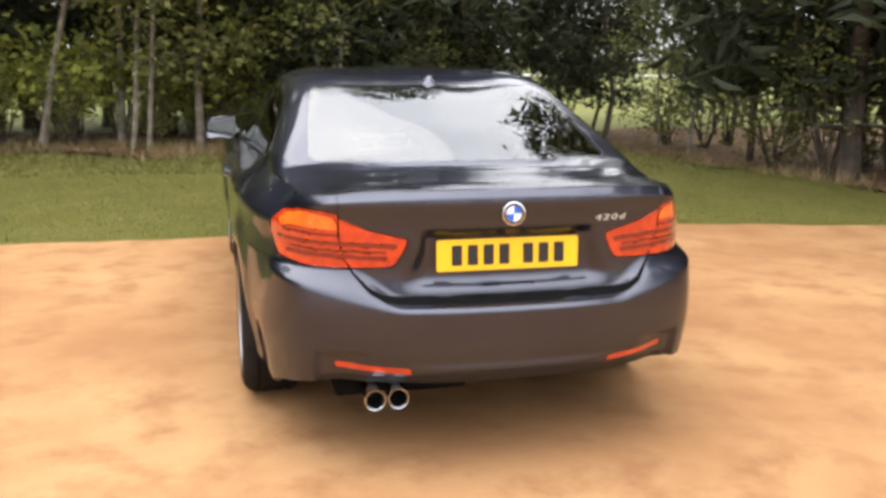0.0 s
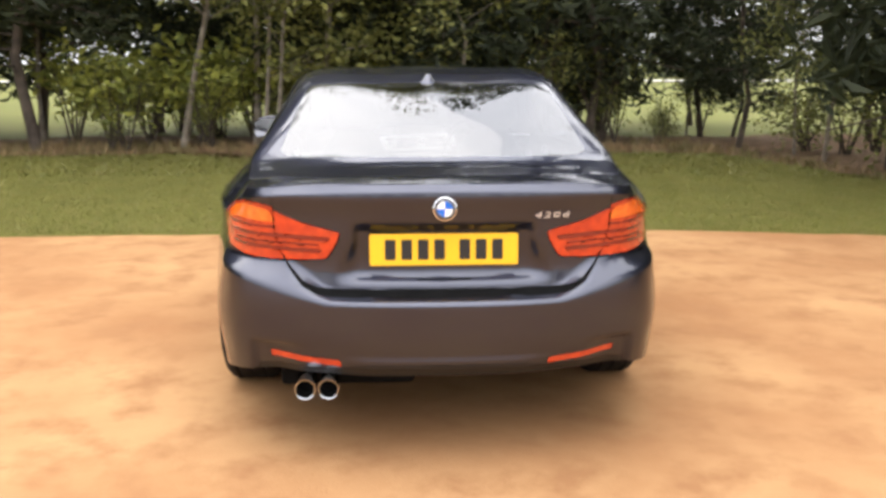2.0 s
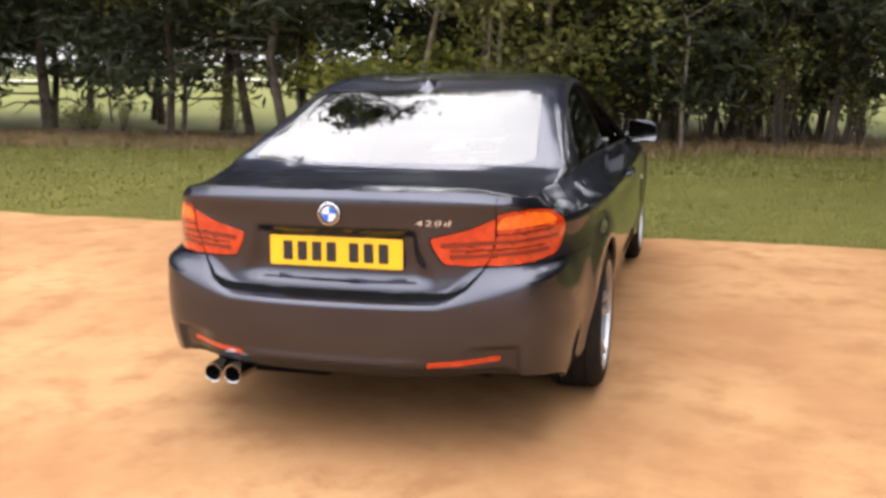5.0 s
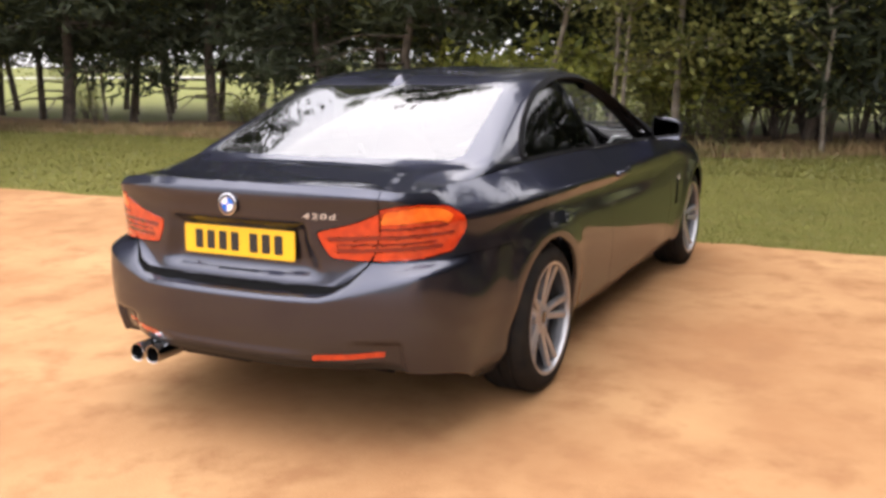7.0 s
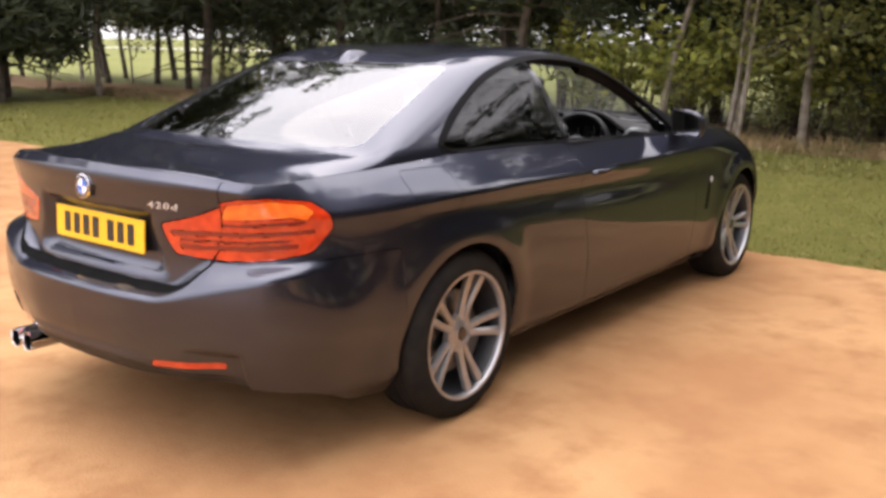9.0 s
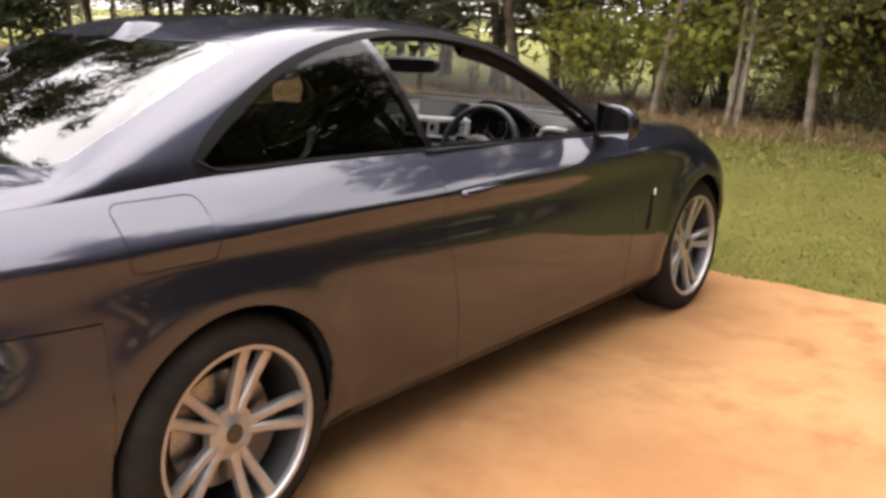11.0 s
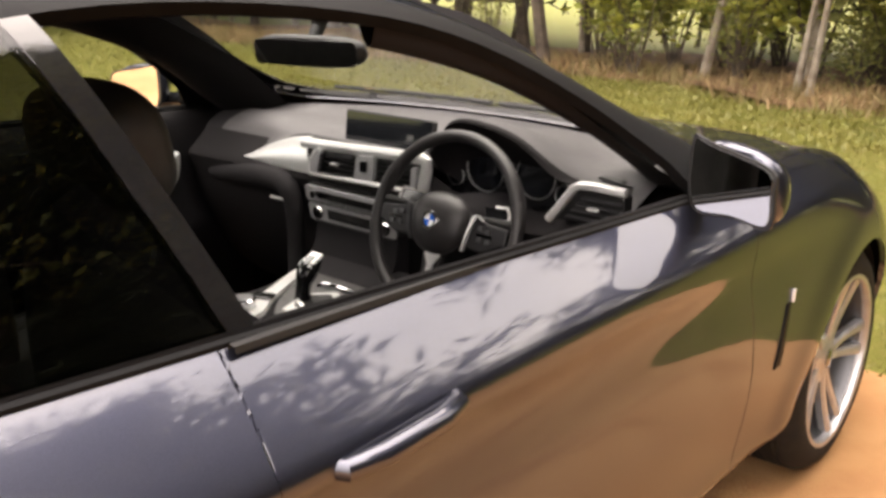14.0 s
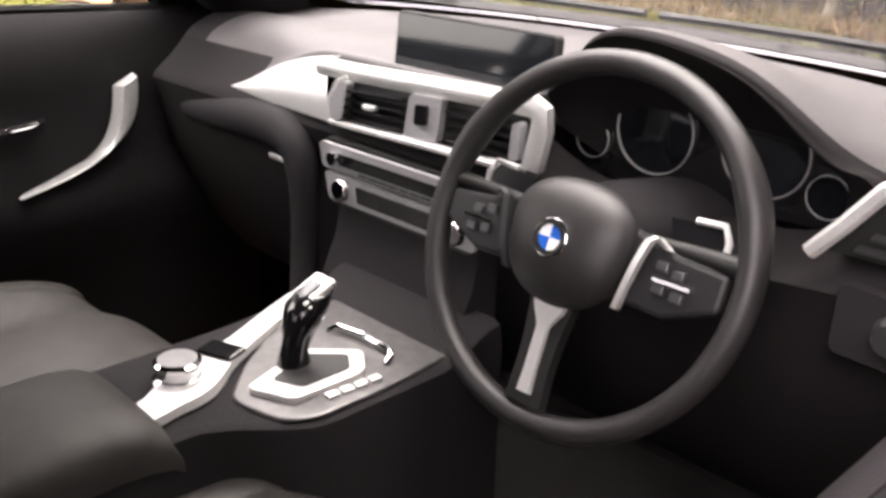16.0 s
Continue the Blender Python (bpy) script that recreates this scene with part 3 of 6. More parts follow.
WINDOW, FRAME = arched(WINDOW, 5), arched(FRAME, 5)
upper.cut(FRAME, Y, Z, P_FRAME, glass_row)
upper.cut(WINDOW, Y, Z, P_DGLASS, glass_row)
upper.cut([(.9, .9), (1.958, .9), (1.958, .985), (1.788, 1.40), (.9, 1.40)], Y, Z, P_QGLASS, glass_row, only=P_DGLASS)
upper.cut([(1.936, .9), (1.970, .9), (1.970, .985), (1.798, 1.40), (1.764, 1.40), (1.936, .985)], Y, Z, P_BPOST, glass_row, only=(P_DGLASS, P_QGLASS))


def tidy(shape, number):
    """Gives stray islands of a panel to the panel beside them."""
    lay = shape.bm.faces.layers.int["panel"]
    left, isles = {f for f in shape.bm.faces if f[lay] == number}, []
    while left:
        stack, isle = [left.pop()], []
        while stack:
            f = stack.pop()
            isle.append(f)
            for e in f.edges:
                for g in e.link_faces:
                    if g in left:
                        left.discard(g)
                        stack.append(g)
        isles.append(isle)
    isles.sort(key=len)
    for isle in isles[:-1]:
        near = [g[lay] for f in isle for e in f.edges for g in e.link_faces if g[lay] != number]
        if near:
            to = max(set(near), key=near.count)
            for f in isle:
                f[lay] = to


for number in (P_QUARTER, P_BUMPER, P_DOOR, P_FENDER, P_BOOT):
    tidy(lower, number)
tidy(upper, P_CPILLAR)

# ---- the car, panel by panel ----
car = thing("coupe_car", "dark grey metallic two-door coupe parked on sandy gravel, driver's window lowered", "car")


def panel(shape, number, name, material, label="", parent=None, gap=.0022, rim=.014, mirror=False, both=False):
    return part(name, shape.take(number, gap, rim, mirror, both), material, parent or car, label, normals=None if material is M_SURROUND else shape.normals)


panel(lower, P_BUMPER, "rear_bumper", M_PAINT, both=True)
panel(lower, P_DIFF, "rear_diffuser", M_BLACK, "dark grey lower bumper insert", both=True, gap=.001)
boot = panel(lower, P_BOOT, "boot_lid", M_PAINT, both=True)
panel(upper, P_DECK, "boot_deck", M_PAINT, parent=boot, both=True, gap=.001)
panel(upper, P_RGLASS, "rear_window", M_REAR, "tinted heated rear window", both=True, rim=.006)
panel(upper, P_ROOF, "roof", M_PAINT, both=True, gap=.001)
panel(upper, P_SCREEN, "windscreen", M_GLASS, "clear windscreen", both=True, rim=.005)
panel(upper, P_BAND, "windscreen_band", M_SURROUND, "black edge of the windscreen", gap=.0, rim=.006)
panel(upper, P_BAND, "windscreen_band", M_SURROUND, "black edge of the windscreen", gap=.0, rim=.006, mirror=True)
panel(upper, P_COWL, "cowl", M_BLACK, "black plastic scuttle", both=True)
panel(upper, P_BONNET, "bonnet", M_PAINT, both=True)
panel(lower, P_FRONT, "front_bumper", M_PAINT, both=True)
for mirrored in (False, True):
    quarter = panel(lower, (P_QUARTER, P_FUEL) if mirrored else P_QUARTER, "quarter_panel", M_PAINT, mirror=mirrored)
    panel(upper, P_CPILLAR, "body_side_frame", M_PAINT, parent=quarter, mirror=mirrored, gap=.0, rim=.02)
    panel(upper, P_FRAME, "window_surround", M_SURROUND, "black window surround", mirror=mirrored, gap=.0, rim=.02)
    panel(upper, P_BPOST, "window_post", M_GLOSSBLACK, mirror=mirrored, gap=.0, rim=.012)
    qg = panel(upper, P_QGLASS, "quarter_window", M_TINT, "dark tinted quarter glass", mirror=mirrored, rim=.005, gap=.001)
    if mirrored:
        panel(upper, P_DGLASS, "door_window", M_GLASS, "raised clear side glass", mirror=mirrored, rim=.005, gap=.001)
    if not mirrored:
        panel(lower, P_FUEL, "fuel_flap", M_PAINT, parent=quarter, gap=.0012)
    panel(lower, P_DOOR, "door", M_PAINT, mirror=mirrored)
    panel(lower, P_FENDER, "front_wing", M_PAINT, mirror=mirrored)
    panel(lower, P_SILL, "sill", M_PAINT, mirror=mirrored)
    panel(lower, P_REFL, "rear_reflector", M_RED, "red strip reflector", mirror=mirrored, rim=.004, gap=.0005)
    outer = panel(lower, P_LAMP_OUT, "tail_lamp", M_RED, "glossy red wrap-round tail lamp", mirror=mirrored, gap=.0035)
    panel(lower, P_AMBER, "amber_band", M_AMBER, "orange indicator band", outer, mirror=mirrored, gap=.0)
    panel(lower, P_STRIP, "lamp_strip", M_RED_DARK, "dark red strips", outer, mirror=mirrored, gap=.0)
    inner = panel(lower, P_LAMP_IN, "boot_lamp", M_RED, "glossy red lamp in the boot lid", boot, mirror=mirrored, gap=.0035)

for mirrored in (False, True):
    panel(lower, P_STRIP_IN, "boot_lamp_strip", M_RED_DARK, parent=boot, mirror=mirrored, gap=.0)


# the dark inner shell that shows in the shut lines
def shell(shape, skip, inset):
    lay = shape.bm.faces.layers.int["panel"]
    bm = bmesh.new()
    seen = {}
    for f in shape.bm.faces:
        c = f.calc_center_median()
        if f[lay] in skip or f[lay] in (P_FRAME, P_CPILLAR, P_BAND) and c.y > 2.3 and c.z > 1.0:
            continue
        vs = []
        for v in f.verts:
            if v not in seen:
                seen[v] = bm.verts.new(v.co - shape.normal(v.co) * (inset if v.co.y < 2.3 or v.co.z < 1.0 else .006))
            vs.append(seen[v])
        bm.faces.new(vs)
    extra = bmesh.ops.duplicate(bm, geom=bm.verts[:] + bm.edges[:] + bm.faces[:])["geom"]
    for v in extra:
        if isinstance(v, bmesh.types.BMVert):
            v.co.x = -v.co.x
    return bm


part("inner_body", shell(lower, (P_ARCH,), .016), M_UNDER, car)
part("inner_roof", shell(upper, (P_RGLASS, P_SCREEN, P_QGLASS, P_DGLASS, P_COWL), .022), M_HEADLINER, car, "dark headliner and pillar trims")
floor_pan = box(1.24, 3.5, .03, pose(0, 2.4, .20))
part("floor_pan", floor_pan, M_UNDER, car, bevel=.01)
for ya in (AXLE_R, AXLE_F):
    for sx in (-1, 1):
        bm = bmesh.new()
        arc = [(.352 * math.cos(a), .352 * math.sin(a)) for a in np.linspace(radians(-4), radians(184), 30)]
        rows = [[bm.verts.new((sx * x, ya + p, HUB_Z + q)) for p, q in arc] for x in (.60, .862)]
        for i in range(29):
            bm.faces.new((rows[0][i], rows[0][i + 1], rows[1][i + 1], rows[1][i]))
        bm.faces.new(rows[0])
        part("wheel_arch_liner", bm, M_UNDER, car)


# bright-topped strip along the foot of the side windows
def on_upper(y, z, out=.0):
    hit = upper.tree.ray_cast(Vector((2, y, z)), Vector((-1, 0, 0)))
    return (hit[0].x if hit[0] else .83) + out


for s in (1, -1):
    secs = []
    for t in np.linspace(0, 1, 40):
        y = 1.085 + 1.93 * t
        z = float(np.interp(y, [1.08, 1.50, 2.00, 2.60, 3.10], [.990, .984, .967, .948, .931])) + .030 * (1 - smooth01(.0, .035, t)) + .002
        x = on_upper(y, z)
        secs.append([(s * (x - .006), y, z - .006), (s * (x + .004), y, z - .003), (s * (x + .004), y, z + .002), (s * (x - .008), y, z + .010), (s * (x - .016), y, z + .009)])
    bm = bmesh.new()
    rows = [[bm.verts.new(p) for p in sec] for sec in secs]
    for p, q in zip(rows, rows[1:]):
        for k in range(4):
            bm.faces.new((p[k], q[k], q[k + 1], p[k + 1]) if s > 0 else (p[k], p[k + 1], q[k + 1], q[k]))
    part("belt_trim", bm, M_SURROUND, car, "black strip under the side windows")


# ---- wheels ----
def spoke(bm, a0, a1, m):
    """One slim spoke of a pair, from the hub at angle a0 to the rim at angle a1, dished towards the hub."""
    rows = []
    for t in np.linspace(0, 1, 7):
        r = .052 + t * .186
        a = a0 + (a1 - a0) * t ** .8
        c = Vector((r * math.cos(a), r * math.sin(a), 0))
        n = Vector((-math.sin(a), math.cos(a), 0))
        w = .0138 + .006 * abs(t - .4)
        h = -.030 + .030 * t ** 1.6
        rows.append([bm.verts.new(m @ (c + n * x + Vector((0, 0, h + z)))) for x, z in ((-w, -.026), (-w, -.006), (-w * .55, 0), (w * .55, 0), (w, -.006), (w, -.026))])
    for p, q in zip(rows, rows[1:]):
        for k in range(5):
            bm.faces.new((p[k], q[k], q[k + 1], p[k + 1]))


def make_wheel(width):
    """A wheel about its hub, outer face towards local +z, on a mesh barrel."""
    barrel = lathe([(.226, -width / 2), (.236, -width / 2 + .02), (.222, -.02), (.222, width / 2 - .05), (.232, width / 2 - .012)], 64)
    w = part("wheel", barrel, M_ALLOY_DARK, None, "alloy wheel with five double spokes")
    h = width / 2
    r0 = TYRE_R
    tyre = lathe([(.236, -h), (.262, -h - .006), (.295, -h + .004), (r0 - .010, -h + .022), (r0, -h + .045), (r0, -.062), (r0 - .006, -.058), (r0 - .006, -.050), (r0, -.046), (r0, -.006), (r0 - .006, -.003),
                  (r0 - .006, .003), (r0, .006), (r0, .046), (r0 - .006, .050), (r0 - .006, .058), (r0, .062), (r0, h - .045), (r0 - .010, h - .022), (.295, h - .004), (.262, h + .006), (.244, h + .002), (.240, h - .008)], 72)
    part("tyre", tyre, M_RUBBER, w, "low-profile black tyre, dusty")
    face = lathe([(.2300, h - .022), (.2300, h - .004), (.2345, h + .002), (.2455, h + .003), (.2475, h - .006)], 72)
    at = Matrix.Translation((0, 0, h - .006))
    for i in range(5):
        a = 2 * math.pi * i / 5 + .31
        spoke(face, a + .02 + .17, a + .165, at)
        spoke(face, a - .02 - .17, a - .165, at)
    lathe([(.0, h - .030), (.028, h - .030), (.034, h - .034), (.072, h - .040), (.078, h - .060)], 40, bm=face)
    part("rim", face, M_ALLOY, w, "polished silver double-spoke rim")
    cap = lathe([(.0, h - .026), (.020, h - .0262), (.027, h - .028), (.028, h - .034)], 32)
    part("centre_cap", cap, M_GLOSSBLACK, w, "round centre cap")
    for i in range(5):
        a = 2 * math.pi * i / 5
        part("wheel_bolt", lathe([(.0, h - .036), (.008, h - .036), (.009, h - .045)], 8, Matrix.Translation((.050 * math.cos(a), .050 * math.sin(a), -.001))), M_STEEL, w)
    disc = lathe([(.06, h - .085), (.160, h - .085), (.160, h - .105), (.06, h - .105)], 48, closed=True)
    part("brake_disc", disc, M_STEEL, w)
    cal = prism([(.095 * math.cos(a), .095 * math.sin(a)) for a in np.linspace(.3, 1.5, 8)] + [(.178 * math.cos(a), .178 * math.sin(a)) for a in np.linspace(1.5, .3, 8)], .05, Matrix.Translation((0, 0, h - .118)))
    part("brake_caliper", cal, M_ALLOY_DARK, w, bevel=.004)
    return w


rear_wheel = make_wheel(.235)
rear_wheel.parent = car
rear_wheel.matrix_basis = pose(.905 - .1175, AXLE_R, HUB_Z, 0, 90, 0)
front_wheel = make_wheel(.215)
front_wheel.parent = car
front_wheel.matrix_basis = pose(.885 - .1075, AXLE_F, HUB_Z, 0, 90, 0)
w = copy_thing(rear_wheel, pose(-(.905 - .1175), AXLE_R, HUB_Z, 0, -90, 0))
w = copy_thing(front_wheel, pose(-(.885 - .1075), AXLE_F, HUB_Z, 0, -90, 0))

# ---- rear details ----
tilt = pose(0, .1625, .755, 87, 0, 0)     # the plate's own frame: x right, y up, z out to the rear
plate = part("number_plate", prism(round_corners([(-.26, -.0555), (.26, -.0555), (.26, .0555), (-.26, .0555)], .008), .006, tilt), M_PLATE, car, "yellow reflective number plate with dark bars", smooth=False, bevel=.001)
x0 = -.188
for k in range(7):
    bm = prism(round_corners([(-.019, -.036), (.019, -.036), (.019, .036), (-.019, .036)], .004, 2), .001, tilt @ Matrix.Translation((x0, 0, .0062)))
    part("plate_bar", bm, M_INK, plate, smooth=False)
    x0 += .088 if k == 3 else .0575
badge_m = pose(0, body_point(0, (.905 - .225) / .737).y - .003, .905, 86, 0, 0)


def roundel(m, r, parent):
    """A round enamel badge of four plain quarters in a dark ring with a bright edge."""
    ring = part("badge", lathe([(.0, .001), (r * .66, .001), (r * .68, .004), (r * .93, .004), (r, .003), (r * 1.0, -.004)], 40, m), M_CHROME, parent, "round blue and white badge in a bright ring")
    part("badge_ring", lathe([(r * .70, .0044), (r * .90, .0044)], 40, m), M_INK, ring)
    for q in range(4):
        arc = [(0, 0)] + [(r * .65 * math.cos(a), r * .65 * math.sin(a)) for a in np.linspace(q * math.pi / 2, (q + 1) * math.pi / 2, 9)]
        part("badge_quarter", prism(arc, .002, m @ Matrix.Translation((0, 0, .0012))), M_BLUE if q % 2 == 0 else M_WHITE, ring, smooth=False)


roundel(badge_m, .041, car)
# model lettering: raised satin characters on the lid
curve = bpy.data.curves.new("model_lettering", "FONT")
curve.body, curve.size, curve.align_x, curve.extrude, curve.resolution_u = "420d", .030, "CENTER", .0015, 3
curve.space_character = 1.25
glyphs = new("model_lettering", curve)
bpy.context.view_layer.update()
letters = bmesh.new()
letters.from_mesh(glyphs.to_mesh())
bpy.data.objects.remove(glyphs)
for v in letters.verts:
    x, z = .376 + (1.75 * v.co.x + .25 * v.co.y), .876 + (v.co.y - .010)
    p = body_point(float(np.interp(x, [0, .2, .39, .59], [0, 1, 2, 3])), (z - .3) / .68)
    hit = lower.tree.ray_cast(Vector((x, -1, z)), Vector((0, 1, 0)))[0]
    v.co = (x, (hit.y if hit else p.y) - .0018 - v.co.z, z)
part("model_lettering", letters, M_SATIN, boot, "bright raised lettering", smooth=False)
# black strip standing in for the shade in the gap between the lid and the bumper
for side_ in (1, -1):
    secs = []
    for x, z, w_ in ((.0, .611, .011), (.15, .611, .011), (.30, .611, .011), (.38, .611, .0105), (.445, .620, .009), (.495, .645, .007), (.545, .699, .0045), (.565, .735, .003)):
        row_ = []
        for dz in (-1, -.4, .4, 1):
            q = lower.tree.ray_cast(Vector((x - .35 * dz * w_ * smooth01(.40, .52, x), -1, z + dz * w_)), Vector((0, 1, 0)))[0]
            row_.append((side_ * q.x, q.y - (.0008 if abs(dz) == 1 else .0022), q.z))
        secs.append(row_ if side_ < 0 else row_[::-1])
    bm = bmesh.new()
    rows = [[bm.verts.new(p) for p in sec] for sec in secs]
    for p, q in zip(rows, rows[1:]):
        for k in range(3):
            bm.faces.new((p[k], p[k + 1], q[k + 1], q[k]))
    bmesh.ops.recalc_face_normals(bm, faces=bm.faces[:])
    part("boot_gap_shade", bm, M_UNDER, boot, "black strip painted as the shade under the lid")
# grip slot in the ledge under the plate
q = lower.tree.ray_cast(Vector((.0, -1, .650)), Vector((0, 1, 0)))[0]
part("grip_slot", box(.19, .006, .007, pose(0, q.y - .001, .6465, -40, 0, 0)), M_UNDER, boot, "dark grip slot", bevel=.002)
for x in (-.490, -.409):
    bm = lathe([(.030, .10), (.032, .004), (.0332, .0), (.0358, -.001), (.0365, .004), (.0365, .14)], 36, pose(x, .082, .277, -90, 0, 0))
    t = part("exhaust_tip", bm, M_CHROME, car, "polished round exhaust tip")
    part("exhaust_bore", lathe([(.0, .05), (.0285, .05), (.0285, .0), ], 24, pose(x, .092, .277, -90, 0, 0)), M_UNDER, t)
part("silencer", box(.50, .22, .10, pose(-.35, .42, .21)), M_UNDER, car, bevel=.02)
part("rear_valance", box(1.08, .06, .10, pose(0, .36, .25, -25, 0, 0)), M_UNDER, car, bevel=.01)
# roof aerial
fin = bmesh.new()
rows = []
for t in np.linspace(0, 1, 9):
    y = 1.35 + .20 * t
    h = .052 * (1 - t) ** .8 * min(1, t * 14 + .25)
    wd = .036 * math.sin(math.pi * min(1, max(.04, .15 + .85 * (1 - t)) * .55 + .0))
    z = mid_z(y) - .004
    rows.append([fin.verts.new(p) for p in ((-wd, y, z), (-wd * .35, y + .03 * h / .06, z + h * .75), (0, y + .035 * h / .06, z + h), (wd * .35, y + .03 * h / .06, z + h * .75), (wd, y, z))])
for p, q in zip(rows, rows[1:]):
    for k in range(4):
        fin.faces.new((p[k], p[k + 1], q[k + 1], q[k]))
fin.faces.new(rows[0][::-1])
fin.faces.new(rows[-1])
part("roof_aerial", fin, M_PAINT, car, "shark fin aerial")


# ---- door mirrors and handles ----
def ellipsoid(c, r, n=2.6, m=None, cut_y=None):
    """A rounded-box form; cut_y flattens its rear at that depth."""
    bm = bmesh.new()
    bmesh.ops.create_uvsphere(bm, u_segments=40, v_segments=24, radius=1)
    for v in bm.verts:
        p = v.co
        k = (abs(p.x) ** n + abs(p.y) ** n + abs(p.z) ** n) ** (-1 / n)
        p *= k
        q = Vector((p.x * r[0], p.y * r[1], p.z * r[2]))
        if cut_y is not None and q.y < cut_y:
            q.y = cut_y
        v.co = (m or Matrix()) @ q + Vector(c)
    return bm


for s in (1, -1):
    hm = pose(0, 0, 0, 0, -4 * s, -16 * s)
    shell_bm = ellipsoid((0, 0, 0), (.095, .070, .070), 2.7, None, -.042)
    for v in shell_bm.verts:
        # a wedge: lower towards its outer end, drawn in towards the front
        k = 1 - .42 * smooth01(-.035, .070, v.co.y)
        v.co = Vector((s * .945, 2.955, .998)) + hm @ Vector((v.co.x * k, v.co.y, v.co.z * k - .16 * s * v.co.x))
    house = part("door_mirror", shell_bm, M_PAINT, car, "body-coloured door mirror")
    outline = rounded([(-.080, -.043), (.0, -.054), (.078, -.061), (.086, -.008), (.072, .034), (-.045, .064), (-.080, .060)], 5)
    gm = Matrix.Translation((s * .945, 2.955, .998)) @ hm @ pose(0, -.046, 0, 90, 0, 0)
    part("mirror_bezel", prism([(s * x * 1.09, y * 1.11) for x, y in (outline if s > 0 else outline[::-1])], .006, gm), M_BLACK, house, smooth=False)
    part("mirror_glass", prism([(s * x, y) for x, y in (outline if s > 0 else outline[::-1])], .003, gm @ Matrix.Translation((0, 0, .005))), M_MIRROR, house, smooth=False)
    part("mirror_arm", tube([(s * .835, 3.01, .958), (s * .87, 2.995, .955), (s * .91, 2.97, .958)], [.034, .026, .030], 12), M_GLOSSBLACK, house)
    # door handle: a bar standing off a shallow cup
    hz, hy = .842, 2.085
    surf = .900
    hand = tube([(s * (surf + .000), hy - .105, hz - .004), (s * (surf + .022), hy - .095, hz - .003), (s * (surf + .032), hy - .05, hz), (s * (surf + .032), hy + .05, hz + .004), (s * (surf + .022), hy + .095, hz + .007), (s * surf, hy + .105, hz + .008)], [.012, .014, .015, .015, .013, .011], 12)
    for v in hand.verts:
        v.co.z = hz + (v.co.z - hz) * 1.0
    part("door_handle", hand, M_PAINT, car, "body-coloured pull handle")
    cup = ellipsoid((s * (surf - .0125), hy - .01, hz + .004), (.0150, .074, .031), 2.2)
    part("handle_cup", cup, M_GLOSSBLACK, car)
    # wing vent with its small bright badge
    gill = bmesh.new()
    rows = []
    for t in np.linspace(0, 1, 8):
        z = .50 + .15 * t
        w_ = .022 * (1 - .45 * t)
        y = 3.325 + .018 * t
        rows.append([gill.verts.new((s * (body_point(float(np.interp(y, [2.6, 3.2, 3.6], [11, 12, 13])), (z - .18) / .74).x + o), y + dy, z)) for o, dy in ((-.004, -w_), (.003, -w_ * .7), (.0035, w_ * .7), (-.004, w_))])
    for p, q in zip(rows, rows[1:]):
        for k in range(3):
            gill.faces.new((p[k], p[k + 1], q[k + 1], q[k]) if s > 0 else (p[k], q[k], q[k + 1], p[k + 1]))
    vent = part("wing_vent", gill, M_SURROUND, car, "slim black wing vent")
    part("wing_badge", box(.030, .012, .004, pose(s * .9095, 3.365, .662, 0, 90 * s, 0)), M_WHITE, vent, smooth=False, bevel=.001)

# ---- cabin ----
def loft(sections, closed=False, bm=None, caps=False):
    """Quads between rows of points."""
    bm = bm or bmesh.new()
    rows = [[bm.verts.new(p) for p in s] for s in sections]
    for p, q in zip(rows, rows[1:]):
        n = len(p)
        for k in range(n if closed else n - 1):
            bm.faces.new((p[k], p[(k + 1) % n], q[(k + 1) % n], q[k]))
    if caps:
        bm.faces.new(rows[0][::-1])
        bm.faces.new(rows[-1])
    return bm


def slab(points, thick, m, bevel_r=.0):
    """A flat outline in x, z standing across y, thickened towards the rear."""
    out = round_corners(points, bevel_r, 4) if bevel_r else points
    return prism(out, thick, m @ pose(0, 0, 0, 90, 0, 0))


# upper dashboard: a padded shelf from the windscreen to a rolled front edge
hood_top = table((.10, .99), (.20, 1.024), (.30, 1.036), (.36, 1.032), (.45, 1.010), (.53, .970), (.62, .932))


def dash_section(x):
    a = abs(x)
    far = 3.445 - .20 * (a / .70) ** 2.2
    hood = math.exp(-((x - .378) / .178) ** 6)
    zf = .950 - .012 * (a / .7) ** 2
    low = .838 + .090 * smooth01(-.53, -.22, x)
    low = low * (1 - hood) + .90 * hood - .05 * smooth01(.56, .62, x)
    flat = [(far + .05, zf - .03), (far, zf), (3.22 - .05 * (a / .7) ** 2, zf - .006), (3.10, .942), (3.02, .930 - .010 * smooth01(.4, .7, a)), (2.985, (low + .935) / 2), (2.962, low + .012), (2.956, low), (2.975, low - .012)]
    peak = hood_top(x)
    arch = [(far + .05, zf - .03), (far, zf), (3.18, .45 * zf + .55 * peak - .012), (3.05, peak - .014), (2.955, peak + .002), (2.940, peak - .006), (2.955, peak - .020), (3.045, low + .02), (3.06, low - .06)]
    return [(x, (1 - hood) * p + hood * q, (1 - hood) * u + hood * v) for (p, u), (q, v) in zip(flat, arch)]


def spread(sec, n=26):
    f = cubic(range(len(sec)), sec)
    return [tuple(float(c) for c in f(t)) for t in np.linspace(0, len(sec) - 1, n)]


